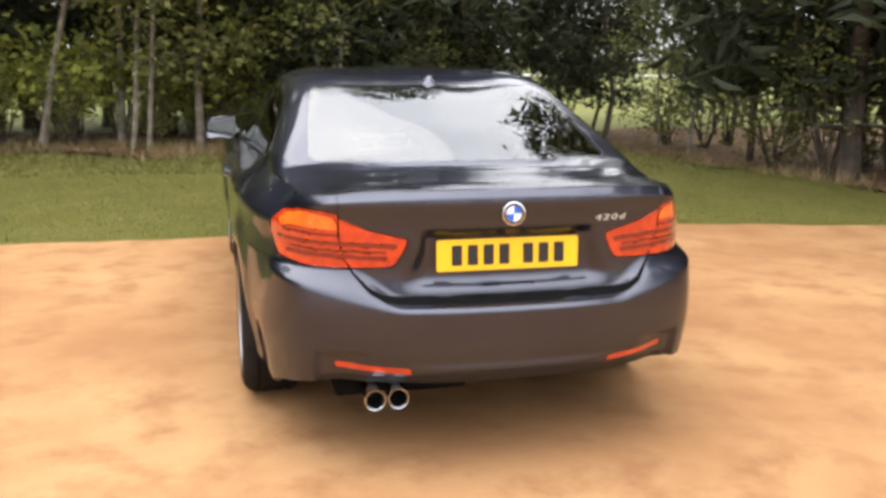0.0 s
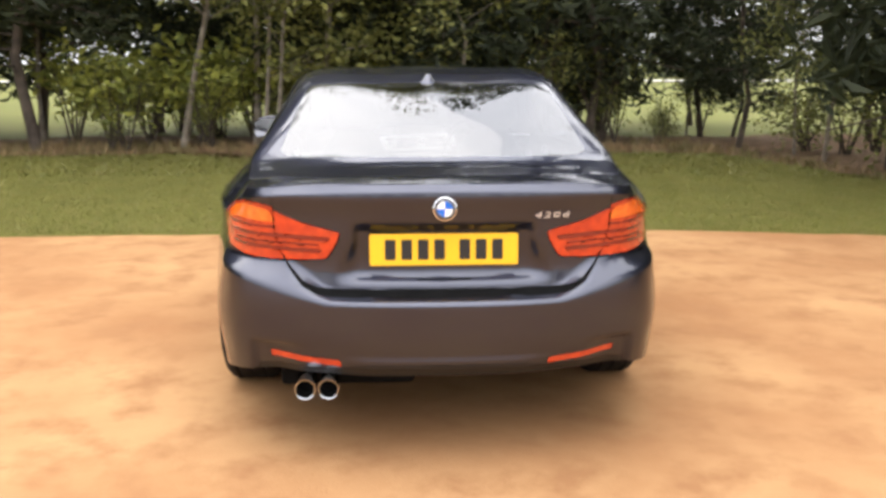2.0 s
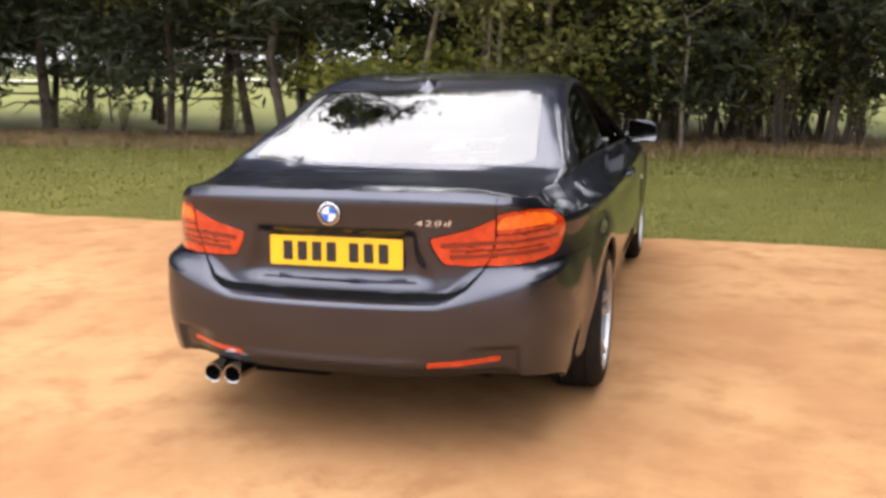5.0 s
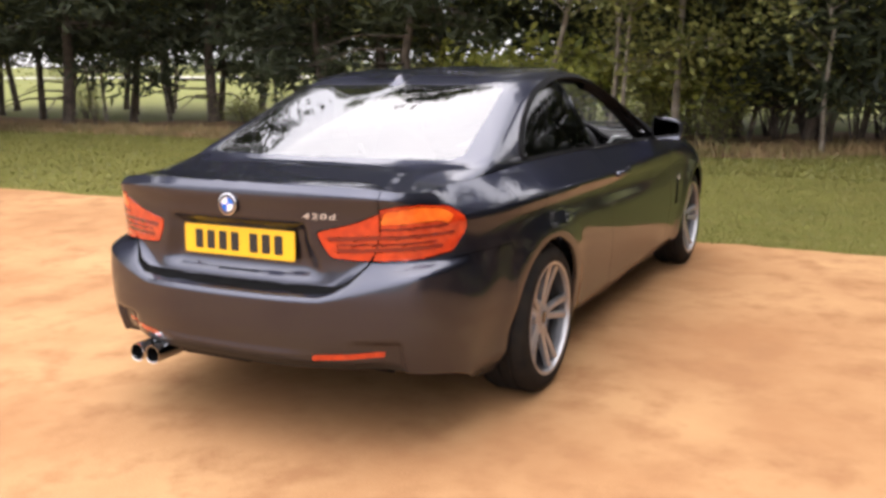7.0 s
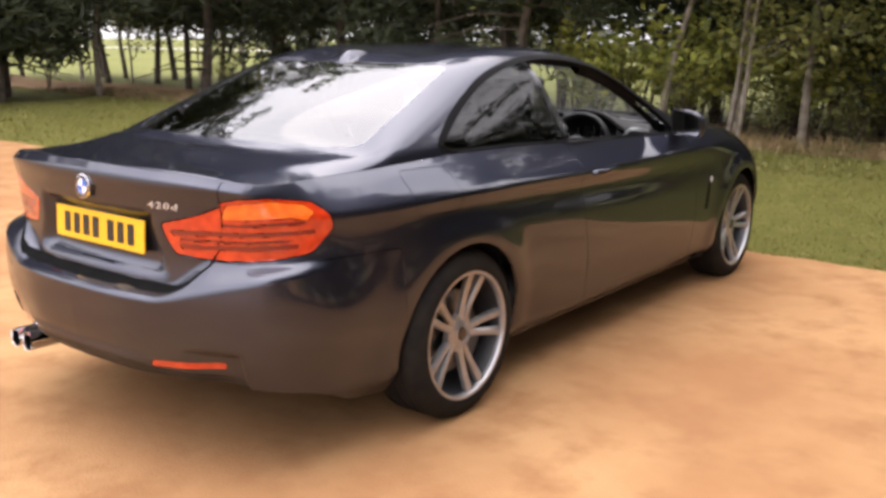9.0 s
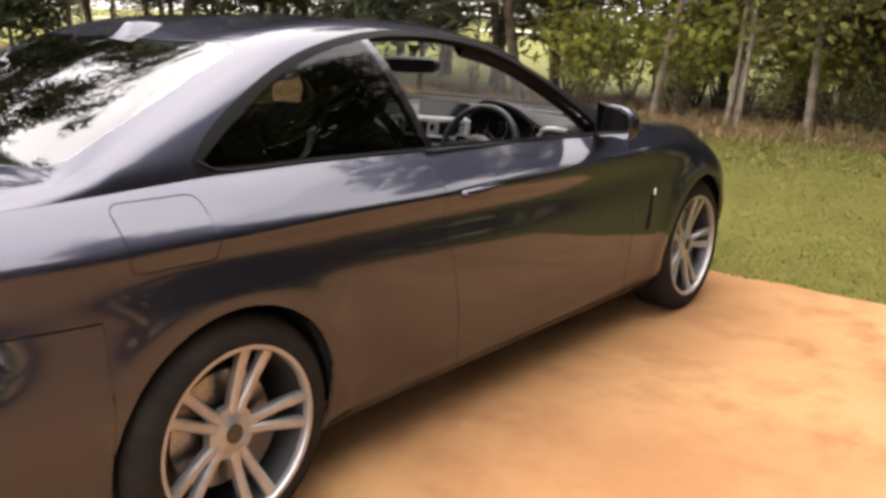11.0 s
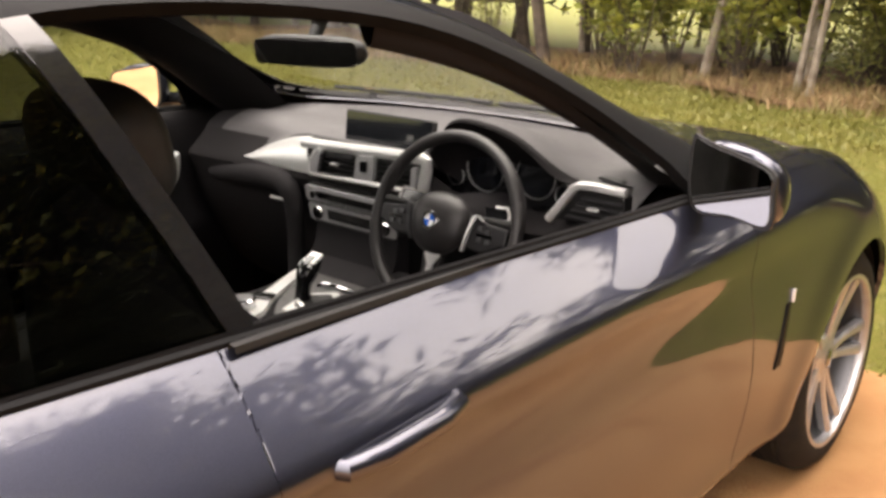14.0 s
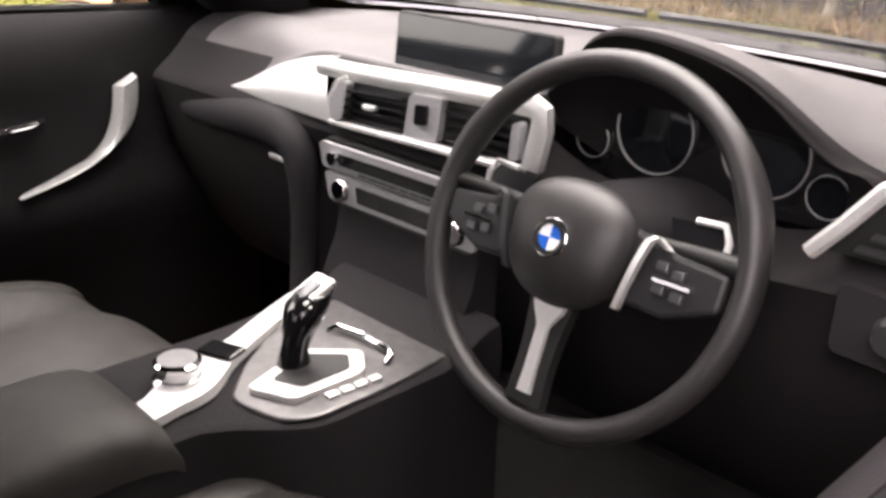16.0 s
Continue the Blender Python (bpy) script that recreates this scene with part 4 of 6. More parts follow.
def dash_skin(cowl):
    """The padded top, or the hood's dark cowl and the left end, shade in their colour."""
    bm = bmesh.new()
    xs = np.linspace(-.715, .715, 190)
    rows = [[bm.verts.new(p) for p in spread(dash_section(x), 100)] for x in xs]
    for i in range(189):
        for j in range(99):
            which = 1 if j >= 50 and .185 < xs[i] < .585 else 2 if xs[i] < -.64 else 0
            if which == cowl:
                bm.faces.new((rows[i][j], rows[i][j + 1], rows[i + 1][j + 1], rows[i + 1][j]))
    bmesh.ops.delete(bm, geom=[v for v in bm.verts if not v.link_faces], context="VERTS")
    bmesh.ops.recalc_face_normals(bm, faces=bm.faces[:])
    return bm


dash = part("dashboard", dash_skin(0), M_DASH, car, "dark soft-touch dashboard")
part("instrument_cowl", dash_skin(1), M_DASH_SHADED, dash, "shaded black cowl round the instruments")
# left end beyond the lit stretch: darker plastic stands for its shade
part("dash_end", dash_skin(2), M_CABIN, dash)
# demister outlet let into the top, near the driver's side pillar
sec = min(spread(dash_section(.618), 100)[8:60], key=lambda p: abs(p[1] - 3.05))
part("side_outlet", ellipsoid((.618, 3.05, sec[2]), (.034, .013, .0035), 2.4, pose(0, 0, 0, 12, 0, -10)), M_BLACK, dash, "black side demister outlet")
# lower dashboard, glovebox side and driver's side
def lower_dash(x):
    k = 1 - .65 * math.exp(-(x / .16) ** 4)
    w = math.exp(-((x - .37) / .19) ** 6)
    return [(x, 2.985 + .02 * w, .90 - .055 * w), (x, 2.945 + .01 * w, .862 - .030 * w), (x, 2.915, .835 - .012 * w), (x, 2.925, .80), (x, 2.93 + .02 * k, .70), (x, 2.98 + .03 * k, .58), (x, 3.10, .46), (x, 3.25, .36)]


# much darker than the pad above: the shade is put into its colour
part("lower_dashboard", loft([spread(lower_dash(x), 20) for x in np.linspace(-.70, .70, 60)]), M_DASH_SHADED, dash)
# silver trim: a wedge that widens from the passenger's door to the middle, then frames the vents
top = [(-.460, .856), (-.385, .888), (-.300, .917), (-.200, .934), (-.12, .932), (.03, .930), (.20, .926)]
low = [(-.460, .850), (-.385, .847), (-.295, .846), (-.165, .848), (-.19, .845), (-.175, .880), (-.165, .912)]


def trim_y(x, z):
    return 2.935 - .03 * math.exp(-(x / .35) ** 2)


bm = bmesh.new()
f_t, f_l = cubic(range(4), top[:4]), cubic(range(4), low[:4])
secs = []
for t in np.linspace(0, 3, 24):
    (xa, za), (xb, zb) = f_t(t), f_l(t)
    secs.append([(xb, trim_y(xb, zb) + .012, zb - .002)] + [(xb + (xa - xb) * u, trim_y(xb, zb) - .010 * math.sin(math.pi * u) + .025 * u, zb + (za - zb) * u) for u in np.linspace(0, 1, 8)] + [(xa, trim_y(xa, za) + .045, za + .002)])
loft(secs, bm=bm)
part("dash_trim", bm, M_SATIN, dash, "bright brushed aluminium trim strip")


def frame_strip(path, w, y0, y1, name, material, parent, d=.012):
    """A raised strip of width w along an x, z path, between depth y0 and y1."""
    n = len(path)
    secs = []
    for i, (x, z) in enumerate(path):
        a, b = Vector(path[max(0, i - 1)]), Vector(path[min(n - 1, i + 1)])
        t = (b - a).normalized()
        nx, nz = -t.y * w / 2, t.x * w / 2
        y = y0 + (y1 - y0) * i / (n - 1)
        secs.append([(x - nx, y + d, z - nz), (x - nx, y, z - nz), (x - nx * .5, y - d * .3, z - nz * .5), (x + nx * .5, y - d * .3, z + nz * .5), (x + nx, y, z + nz), (x + nx, y + d, z + nz)])
    return part(name, loft(secs, caps=True), material, parent)


frame_strip([(-.205, .925), (-.12, .927), (.0, .932), (.135, .938), (.165, .940)], .024, 2.915, 2.905, "vent_trim", M_SATIN, dash)
frame_strip([(.160, .940), (.205, .941), (.222, .935), (.224, .915), (.215, .868)], .026, 2.905, 2.900, "vent_trim", M_SATIN, dash)
frame_strip([(-.165, .852), (-.10, .854), (.0, .858), (.205, .864)], .009, 2.905, 2.895, "vent_trim", M_SATIN, dash)
frame_strip([(-.128, .921), (-.150, .912), (-.166, .888), (-.168, .866), (-.158, .852)], .007, 2.908, 2.906, "vent_trim", M_SATIN, dash)
# centre vents
housing = part("centre_vents", slab([(-.160, .852), (.206, .866), (.214, .932), (-.135, .920)], .03, pose(0, 2.945, 0), .008), M_BLACK, dash, "black centre air vents", smooth=False)
for x0, x1 in ((-.132, -.012), (.072, .198)):
    for k in range(4):
        z = .869 + .012 * k + .035 * ((x0 + x1) / 2 + .07)
        part("vent_slat", box(x1 - x0, .02, .003, pose((x0 + x1) / 2, 2.912, z, 12, -2, 0)), M_GLOSSBLACK, housing, smooth=False)
    part("vent_tab", box(.022, .012, .006, pose((x0 + x1) / 2, 2.902, .886 + .035 * ((x0 + x1) / 2 + .07))), M_SATIN, housing, smooth=False, bevel=.001)
part("vent_switch", slab([(-.006, .862), (.056, .866), (.064, .924), (.004, .920)], .012, pose(0, 2.915, 0), .005), M_RADIO, housing, smooth=False)
part("vent_wheel", slab([(.186, .874), (.202, .876), (.204, .922), (.190, .920)], .012, pose(0, 2.906, 0), .006), M_RADIO, housing, smooth=False)
part("vent_cap", slab([(-.158, .858), (-.136, .859), (-.120, .916), (-.134, .916), (-.160, .886)], .014, pose(0, 2.914, 0), .006), M_RADIO, housing, smooth=False)
part("hazard_switch", slab([(.018, .884), (.040, .885), (.042, .912), (.020, .911)], .006, pose(0, 2.904, 0), .005), M_GLOSSBLACK, housing, smooth=False)
# display
scr_m = pose(.006, 3.012, .951, -6, 0, 0)
scr = part("display", prism(round_corners([(-.147, -.058), (.147, -.058), (.147, .055), (-.147, .055)], .010), .016, scr_m @ pose(0, .012, 0, 90, 0, 0)), M_BLACK, car, "free-standing black display screen, switched off", smooth=False, bevel=.002)
part("screen", prism(round_corners([(-.143, -.050), (.143, -.050), (.143, .051), (-.143, .051)], .006), .001, scr_m @ pose(0, -.0042, 0, 90, 0, 0)), M_SCREEN, scr, smooth=False)
# radio and climate panel
stack = part("radio_unit", slab([(-.150, .735), (.135, .735), (.160, .832), (-.165, .832)], .05, pose(0, 2.945, 0), .012), M_BLACK, dash, "grey radio and climate panel", smooth=False)
face_y = 2.888


def on_stack(points, thick, name, material, r=.004):
    p = slab(points, thick, pose(0, face_y + .006, 0), r)
    for v in p.verts:
        v.co.y += -.09 * (v.co.z - .79)
    return part(name, p, material, stack, smooth=False)


on_stack([(-.158, .790), (.150, .790), (.156, .828), (-.162, .828)], .008, "radio_panel", M_RADIO, .008)
on_stack([(-.130, .800), (.128, .800), (.128, .818), (-.130, .818)], .010, "disc_slot", M_GLOSSBLACK)
on_stack([(-.150, .742), (.142, .742), (.148, .784), (-.156, .784)], .007, "climate_panel", M_RADIO, .008)
on_stack([(-.085, .750), (.078, .750), (.080, .776), (-.086, .776)], .009, "climate_display", M_GLOSSBLACK)
for x in (-.118, .112):
    part("climate_dial", lathe([(0, .012), (.014, .012), (.017, .008), (.018, 0)], 24, pose(x, face_y + .004, .763, 90, 0, 0)), M_CHROME, stack)
part("volume_dial", lathe([(0, .014), (.010, .014), (.012, 0)], 24, pose(-.125, face_y + .0, .809, 90, 0, 0)), M_CHROME, stack)
for k in range(8):
    on_stack([(-.075 + .021 * k, .7935), (-.058 + .021 * k, .7935), (-.058 + .021 * k, .7975), (-.075 + .021 * k, .7975)], .0105, "radio_key", M_ALLOY_DARK, .001)

# driver's side vent
vent = part("side_vent", slab([(.560, .866), (.718, .866), (.718, .934), (.612, .934)], .03, pose(0, 2.955, 0), .006), M_BLACK, dash, "black side air vent in an aluminium frame", smooth=False)
for k in range(4):
    z = .876 + .014 * k
    part("vent_slat", box(.125 - .012 * k, .018, .003, pose(.652 + .006 * k, 2.923, z, 12, 0, 0)), M_ALLOY_DARK, vent, smooth=False)
part("vent_tab", box(.024, .012, .006, pose(.655, 2.914, .898)), M_SATIN, vent, smooth=False, bevel=.001)
frame_strip([(.548, .862), (.575, .895), (.605, .936), (.620, .944), (.65, .947), (.722, .944)], .016, 2.915, 2.915, "side_vent_frame", M_SATIN, vent)
part("defrost_vent", box(.075, .026, .006, pose(.634, 3.032, .9285, -16, 4, -12)), M_BLACK, dash, smooth=False)
sw = part("light_switch_panel", slab([(.585, .775), (.70, .770), (.70, .838), (.585, .845)], .02, pose(0, 2.93, 0), .010), M_CABIN, dash, smooth=False)
part("light_switch", lathe([(0, .014), (.015, .014), (.019, .006), (.020, 0)], 24, pose(.640, 2.911, .808, 90, 0, 0)), M_ALLOY_DARK, sw, "dark round light switch")

# instruments under the hood of the dash
cl = part("instrument_panel", slab([(.185, .840), (.548, .845), (.545, .895), (.46, .940), (.37, .965), (.28, .975), (.19, .93)], .02, pose(0, 3.055, 0), .02), M_GLOSSBLACK, dash, "dark instrument panel with four round dials", smooth=False)
for x, z, r in ((.207, .885, .025), (.295, .911, .053), (.436, .915, .052), (.512, .883, .024)):
    d = part("dial", lathe([(0, .004), (r * .9, .004), (r * .92, .004)], 40, pose(x, 3.035, z, 90, 0, 0)), M_SCREEN, cl)
    part("dial_ring", lathe([(r * .965, .003), (r * .97, .006), (r * .995, .006), (r, .003)], 48, pose(x, 3.035, z, 90, 0, 0)), M_SATIN, d)
part("column_shroud", loft([[(.347 + r * math.cos(a), y, z + r * .72 * math.sin(a)) for a in np.linspace(0, 2 * math.pi, 20, endpoint=False)] for y, z, r in ((3.05, .80, .085), (2.93, .826, .075), (2.84, .84, .062), (2.83, .842, .05))], closed=True, caps=True), M_CABIN, dash)

# ---- steering wheel ----
SW = Matrix.Translation((.353, 2.815, .836)) @ pose(0, 0, 0, 70, 0, 0)      # local z towards the driver, y up the wheel


def swp(x, y, z=0):
    return SW @ Vector((x, y, z))


rim_bm = bmesh.new()
R = .189
secs = []
for i in range(72):
    a = 2 * math.pi * i / 72
    rr = .0136 + .0025 * (math.exp(-((math.sin(a) - .45) / .18) ** 2)) * abs(math.cos(a)) ** .5
    secs.append([swp((R + rr * math.cos(b)) * math.cos(a), (R + rr * math.cos(b)) * math.sin(a), rr * 1.12 * math.sin(b)) for b in np.linspace(0, 2 * math.pi, 14, endpoint=False)])
secs.append(secs[0])
loft(secs, closed=True, bm=rim_bm)
bmesh.ops.remove_doubles(rim_bm, verts=rim_bm.verts[:], dist=1e-5)
wheel_ob = part("steering_wheel", rim_bm, M_LEATHER, car, "black leather three-spoke steering wheel")
hubp = ellipsoid((0, 0, 0), (.071, .066, .034), 2.15)
for v in hubp.verts:
    p = v.co.copy()
    p.x *= 1 + .22 * max(0, p.y / .07)
    v.co = swp(p.x, p.y, p.z + .012)
part("airbag_pad", hubp, M_LEATHER, wheel_ob, "rounded black airbag pad")
roundel(SW @ Matrix.Translation((0, .002, .0452)), .020, wheel_ob)
for s in (1, -1):
    out = [(s * .060, .036), (s * .115, .022), (s * .172, .018), (s * .172, -.018), (s * .120, -.040), (s * .068, -.038)]
    part("side_spoke", prism(out if s < 0 else out[::-1], .016, SW @ Matrix.Translation((0, 0, -.006))), M_PIANO, wheel_ob, smooth=False, bevel=.005)
    pts = [(s * .108, .024, .012), (s * .096, .033, .016), (s * .089, .028, .018), (s * .083, .004, .019), (s * .077, -.022, .017), (s * .070, -.046, .010)]
    secs = [[swp(x - s * .0045, y, z - .005), swp(x - s * .0036, y, z + .002), swp(x + s * .0036, y, z + .003), swp(x + s * .0045, y, z - .004)] for x, y, z in pts]
    # same trim on both sides; the left one's shade is a darker metal
    part("spoke_trim", loft(secs), M_SATIN if s > 0 else M_ALLOY_DARK, wheel_ob)
    for k, (bx, by) in enumerate(((.108, .008), (.126, .004), (.110, -.014), (.130, -.016))):
        part("wheel_button", box(.013, .010, .006, SW @ Matrix.Translation((s * bx, by, .009))), M_ALLOY_DARK, wheel_ob, smooth=False, bevel=.0015)
    part("button_bar", box(.040, .0035, .007, SW @ Matrix.Translation((s * .122, -.0055, .009))), M_CHROME, wheel_ob, smooth=False)
    pd = [(s * .085, .042), (s * .140, .046), (s * .148, .030), (s * .148, -.01), (s * .10, .0)]
    part("shift_paddle", prism(pd if s < 0 else pd[::-1], .005, SW @ Matrix.Translation((0, .012, -.023))), M_GLOSSBLACK, wheel_ob, smooth=False)
    part("paddle_edge", tube([swp(s * .112, .058, -.018), swp(s * .142, .060, -.016), swp(s * .150, .046, -.016), swp(s * .150, .012, -.018)], .0036, 6), M_SATIN, wheel_ob)
secs = []
for t in np.linspace(0, 1, 10):
    y = -.060 - .112 * t
    w_ = .030 - .007 * math.sin(math.pi * t * .8)
    secs.append([swp(-w_, y, .002), swp(-w_ * .9, y, .012), swp(w_ * .9, y, .012), swp(w_, y, .002)])
part("lower_spoke", loft(secs), M_BLACK, wheel_ob)
secs = []
for t in np.linspace(0, 1, 12):
    y = -.062 - .098 * t
    w_ = .024 - .020 * smooth01(0, .35, t) + .006 * t
    w_ = max(w_, .0085)
    secs.append([swp(-w_, y, .010), swp(-w_ * .8, y, .016), swp(w_ * .8, y, .016), swp(w_, y, .010)])
part("spoke_insert", loft(secs, caps=True), M_SATIN, wheel_ob, "satin aluminium spoke insert")
for s in (1, -1):
    part("column_stalk", tube([(.347 + s * .06, 2.85, .848), (.347 + s * .13, 2.835, .858), (.347 + s * .185, 2.825, .862)], [.009, .008, .011], 10), M_BLACK, dash)

# ---- centre console ----
def con_edge(y):
    """Left and right edges of the console's top."""
    return (-.085 - .02 * smooth01(2.6, 2.85, y), .110 + .076 * smooth01(2.50, 2.63, y))


secs = []
for y in np.linspace(2.20, 2.90, 30):
    a, b = con_edge(y)
    z = .625 + .035 * smooth01(2.80, 2.90, y)
    secs.append([(a - .02, y, .30), (a - .008, y, z - .03), (a, y, z), (a + .01, y, z + .003), (b - .012, y, z + .003), (b, y, z - .002), (b + .006, y, z - .03), (b + .01, y, .30)])
console = part("centre_console", loft(secs), M_CABIN, car, "black centre console between the seats")
# grey deck with lever, tray and buttons
out = round_corners([(.085, 2.566), (.156, 2.582), (.178, 2.615), (.178, 2.72), (.168, 2.845), (-.045, 2.852), (-.062, 2.775), (-.028, 2.700), (.030, 2.620)], .02, 4)
part("console_deck", prism(out, .006, Matrix.Translation((0, 0, .627))), M_DECK, console, "grey console deck", smooth=False, bevel=.003)
secs = []
for t in np.linspace(0, 1, 26):
    y = 2.46 + .37 * t
    c = float(np.interp(y, [2.46, 2.49, 2.55, 2.64, 2.715, 2.775, 2.84], [.066, .058, .028, -.012, -.050, -.078, -.092]))
    w_ = .022 + .022 * math.exp(-((y - 2.555) / .045) ** 2) - .004 * t
    z = .635
    secs.append([(c - w_, y, z - .004), (c - w_ * .9, y, z + .006), (c + w_ * .9, y, z + .006), (c + w_, y, z - .004)])
part("console_trim", loft(secs, caps=True), M_SATIN, console, "bright aluminium trim along the console")
knob = part("controller_knob", lathe([(0, .024), (.024, .024), (.0275, .021), (.0275, .016), (.024, .013), (.024, .004), (.030, 0)], 36, pose(.013, 2.545, .638)), M_CHROME, console, "round controller knob")
part("knob_top", lathe([(0, .0248), (.0225, .0246)], 32, pose(.013, 2.545, .638)), M_ALLOY, knob)
part("controller_keys", box(.05, .035, .006, pose(-.004, 2.612, .640, 0, 0, 22)), M_GLOSSBLACK, console, smooth=False, bevel=.003)
fr = [(.086, 2.586), (.142, 2.612), (.143, 2.715), (.100, 2.746), (.050, 2.690)]
base = part("lever_frame", prism(round_corners(fr, .012), .010, Matrix.Translation((0, 0, .631))), M_SATIN, console, "bright frame round the selector lever", smooth=False, bevel=.002)
cx, cy = .102, 2.678
part("lever_gaiter", prism([(cx + (x - cx) * .66, cy + (y - cy) * .66) for x, y in round_corners(fr, .012)], .0022, Matrix.Translation((0, 0, .6402))), M_BLACK, base, smooth=False)
secs = []
for y0, z, w_, d_ in ((2.690, .640, .016, .022), (2.692, .665, .014, .018), (2.700, .690, .014, .019), (2.708, .712, .016, .022), (2.716, .734, .017, .024), (2.726, .752, .015, .020), (2.733, .757, .008, .010)):
    z = .640 + (z - .640) * .72
    w_, d_ = w_ * (1.12 + .28 * smooth01(.66, .70, z)), d_ * (.92 + .18 * smooth01(.66, .70, z))
    y0 -= .030
    secs.append([(.076 - .10 * (z - .64) + w_ * math.cos(a) * (abs(math.cos(a)) ** -.3 if abs(math.cos(a)) > .2 else 1), y0 + d_ * math.sin(a), z) for a in np.linspace(0, 2 * math.pi, 16, endpoint=False)])
lever = part("selector_lever", loft(secs, closed=True, caps=True), M_GLOSSBLACK, console, "black selector lever with a bright cap")
part("lever_cap", box(.037, .050, .010, pose(.067, 2.697, .7175, 24, 0, 0)), M_SATIN, lever, "bright lever cap", smooth=False, bevel=.004)
part("lever_button", box(.020, .026, .003, pose(.067, 2.690, .7250, 24, 0, 0)), M_GLOSSBLACK, lever, smooth=False, bevel=.001)
part("lever_inlay", box(.003, .016, .026, pose(.0875, 2.688, .690, 14, 0, 0)), M_SATIN, lever, smooth=False, bevel=.002)
part("tray_handle", tube([(.022, 2.752, .634), (.030, 2.762, .640), (.075, 2.772, .640), (.120, 2.770, .640), (.136, 2.760, .640), (.138, 2.750, .634)], .0045, 8), M_CHROME, console)
for k in range(4):
    part("console_button", box(.016, .011, .006, pose(.155 + .001 * k, 2.655 + .020 * k, .632, 0, 0, 86)), M_SATIN, console, smooth=False, bevel=.0015)
part("console_riser", loft([[(-.150, 2.93, z), (-.140, y, z), (.140, y, z), (.150, 2.93, z)] for y, z in ((2.905, .745), (2.895, .69), (2.870, .635))]), M_CABIN, console)
roll = cubic(range(8), [(-.62, 2.945, .785), (-.50, 2.935, .800), (-.38, 2.922, .812), (-.285, 2.912, .812), (-.238, 2.905, .780), (-.224, 2.902, .70), (-.214, 2.89, .61), (-.18, 2.86, .52)])
part("knee_pad", tube([tuple(float(c) for c in roll(t)) for t in np.linspace(0, 7, 30)], [float(np.interp(t, [0, 1, 3, 4, 5, 7], [.022, .032, .032, .026, .022, .02])) for t in np.linspace(0, 7, 30)], 14), M_CABIN, console, "padded roll along the glovebox and console")
part("glovebox_catch", box(.060, .010, .010, pose(-.335, 2.938, .748)), M_SATIN, console, smooth=False, bevel=.003)
# armrest
part("armrest", loft([[(.020 + .098 * math.copysign(abs(math.cos(a)) ** .45, math.cos(a)), y, z0 + h * max(0.0, math.sin(a)) ** .55) for a in np.linspace(math.pi, 0, 22)] for y, z0, h in ((2.02, .60, .045), (2.10, .60, .055), (2.30, .605, .058), (2.42, .606, .058), (2.455, .603, .055), (2.478, .597, .045), (2.490, .588, .025))], caps=True), M_SEAT, console, "padded black armrest")


# ---- seats ----
def make_seat(x):
    seat_z = .30
    ahead, drop = (.06, .03) if x < 0 else (.0, .0)
    s = part("front_seat", ellipsoid((x, 2.36 + ahead, seat_z + .105 - drop), (.235, .32, .095), 3.2), M_SEAT, car, "black leather sports seat")
    for v in s.data.vertices:
        a = abs(v.co.x - x)
        v.co.z += .060 * smooth01(.14, .22, a) + .055 * smooth01(2.15, 2.64, v.co.y)
    for k in (-1, 1):
        b = ellipsoid((x + k * .225, 2.34 + ahead, seat_z + .15 - drop), (.052, .30, .085), 2.4)
        for v in b.verts:
            v.co.z += .05 * smooth01(2.1, 2.6, v.co.y)
        part("seat_bolster", b, M_SEAT, s)
    back = ellipsoid((0, 0, .33), (.235, .075, .33), 3.0)
    for v in back.verts:
        a = abs(v.co.x)
        v.co.y += .05 * smooth01(.13, .23, a)
        v.co.x *= .92 - .22 * smooth01(.35, .66, v.co.z)
        v.co = Matrix.Translation((x, 2.055, seat_z + .10)) @ pose(0, 0, 0, 3, 0, 0) @ v.co
    part("backrest", back, M_SEAT, s)
    part("headrest", ellipsoid((x, 2.045, 1.115), (.140, .062, .092), 2.8, pose(0, 0, 0, 12, 0, 0)), M_SEAT, s)
    for k in (-.05, .05):
        part("headrest_post", tube([(x + k, 2.03, .98), (x + k, 2.02, 1.08)], .006, 8), M_CHROME, s)
    return s


make_seat(-.37)
make_seat(.37)
bench = part("rear_bench", ellipsoid((0, 1.48, .46), (.60, .26, .10), 4.0), M_SEAT, car, "black leather rear bench")
part("rear_backrest", ellipsoid((0, 1.17, .74), (.58, .08, .26), 4.0, pose(0, 0, 0, 22, 0, 0)), M_SEAT, bench)
part("parcel_shelf", box(1.16, .40, .03, pose(0, .93, .955)), M_CARPET, car, smooth=False, bevel=.01)
part("carpet", box(1.46, 1.9, .05, pose(0, 2.45, .215)), M_CARPET, car, "dark carpet", smooth=False)
part("bulkhead", box(1.40, .03, .62, pose(0, 3.36, .24)), M_CARPET, car, smooth=False)

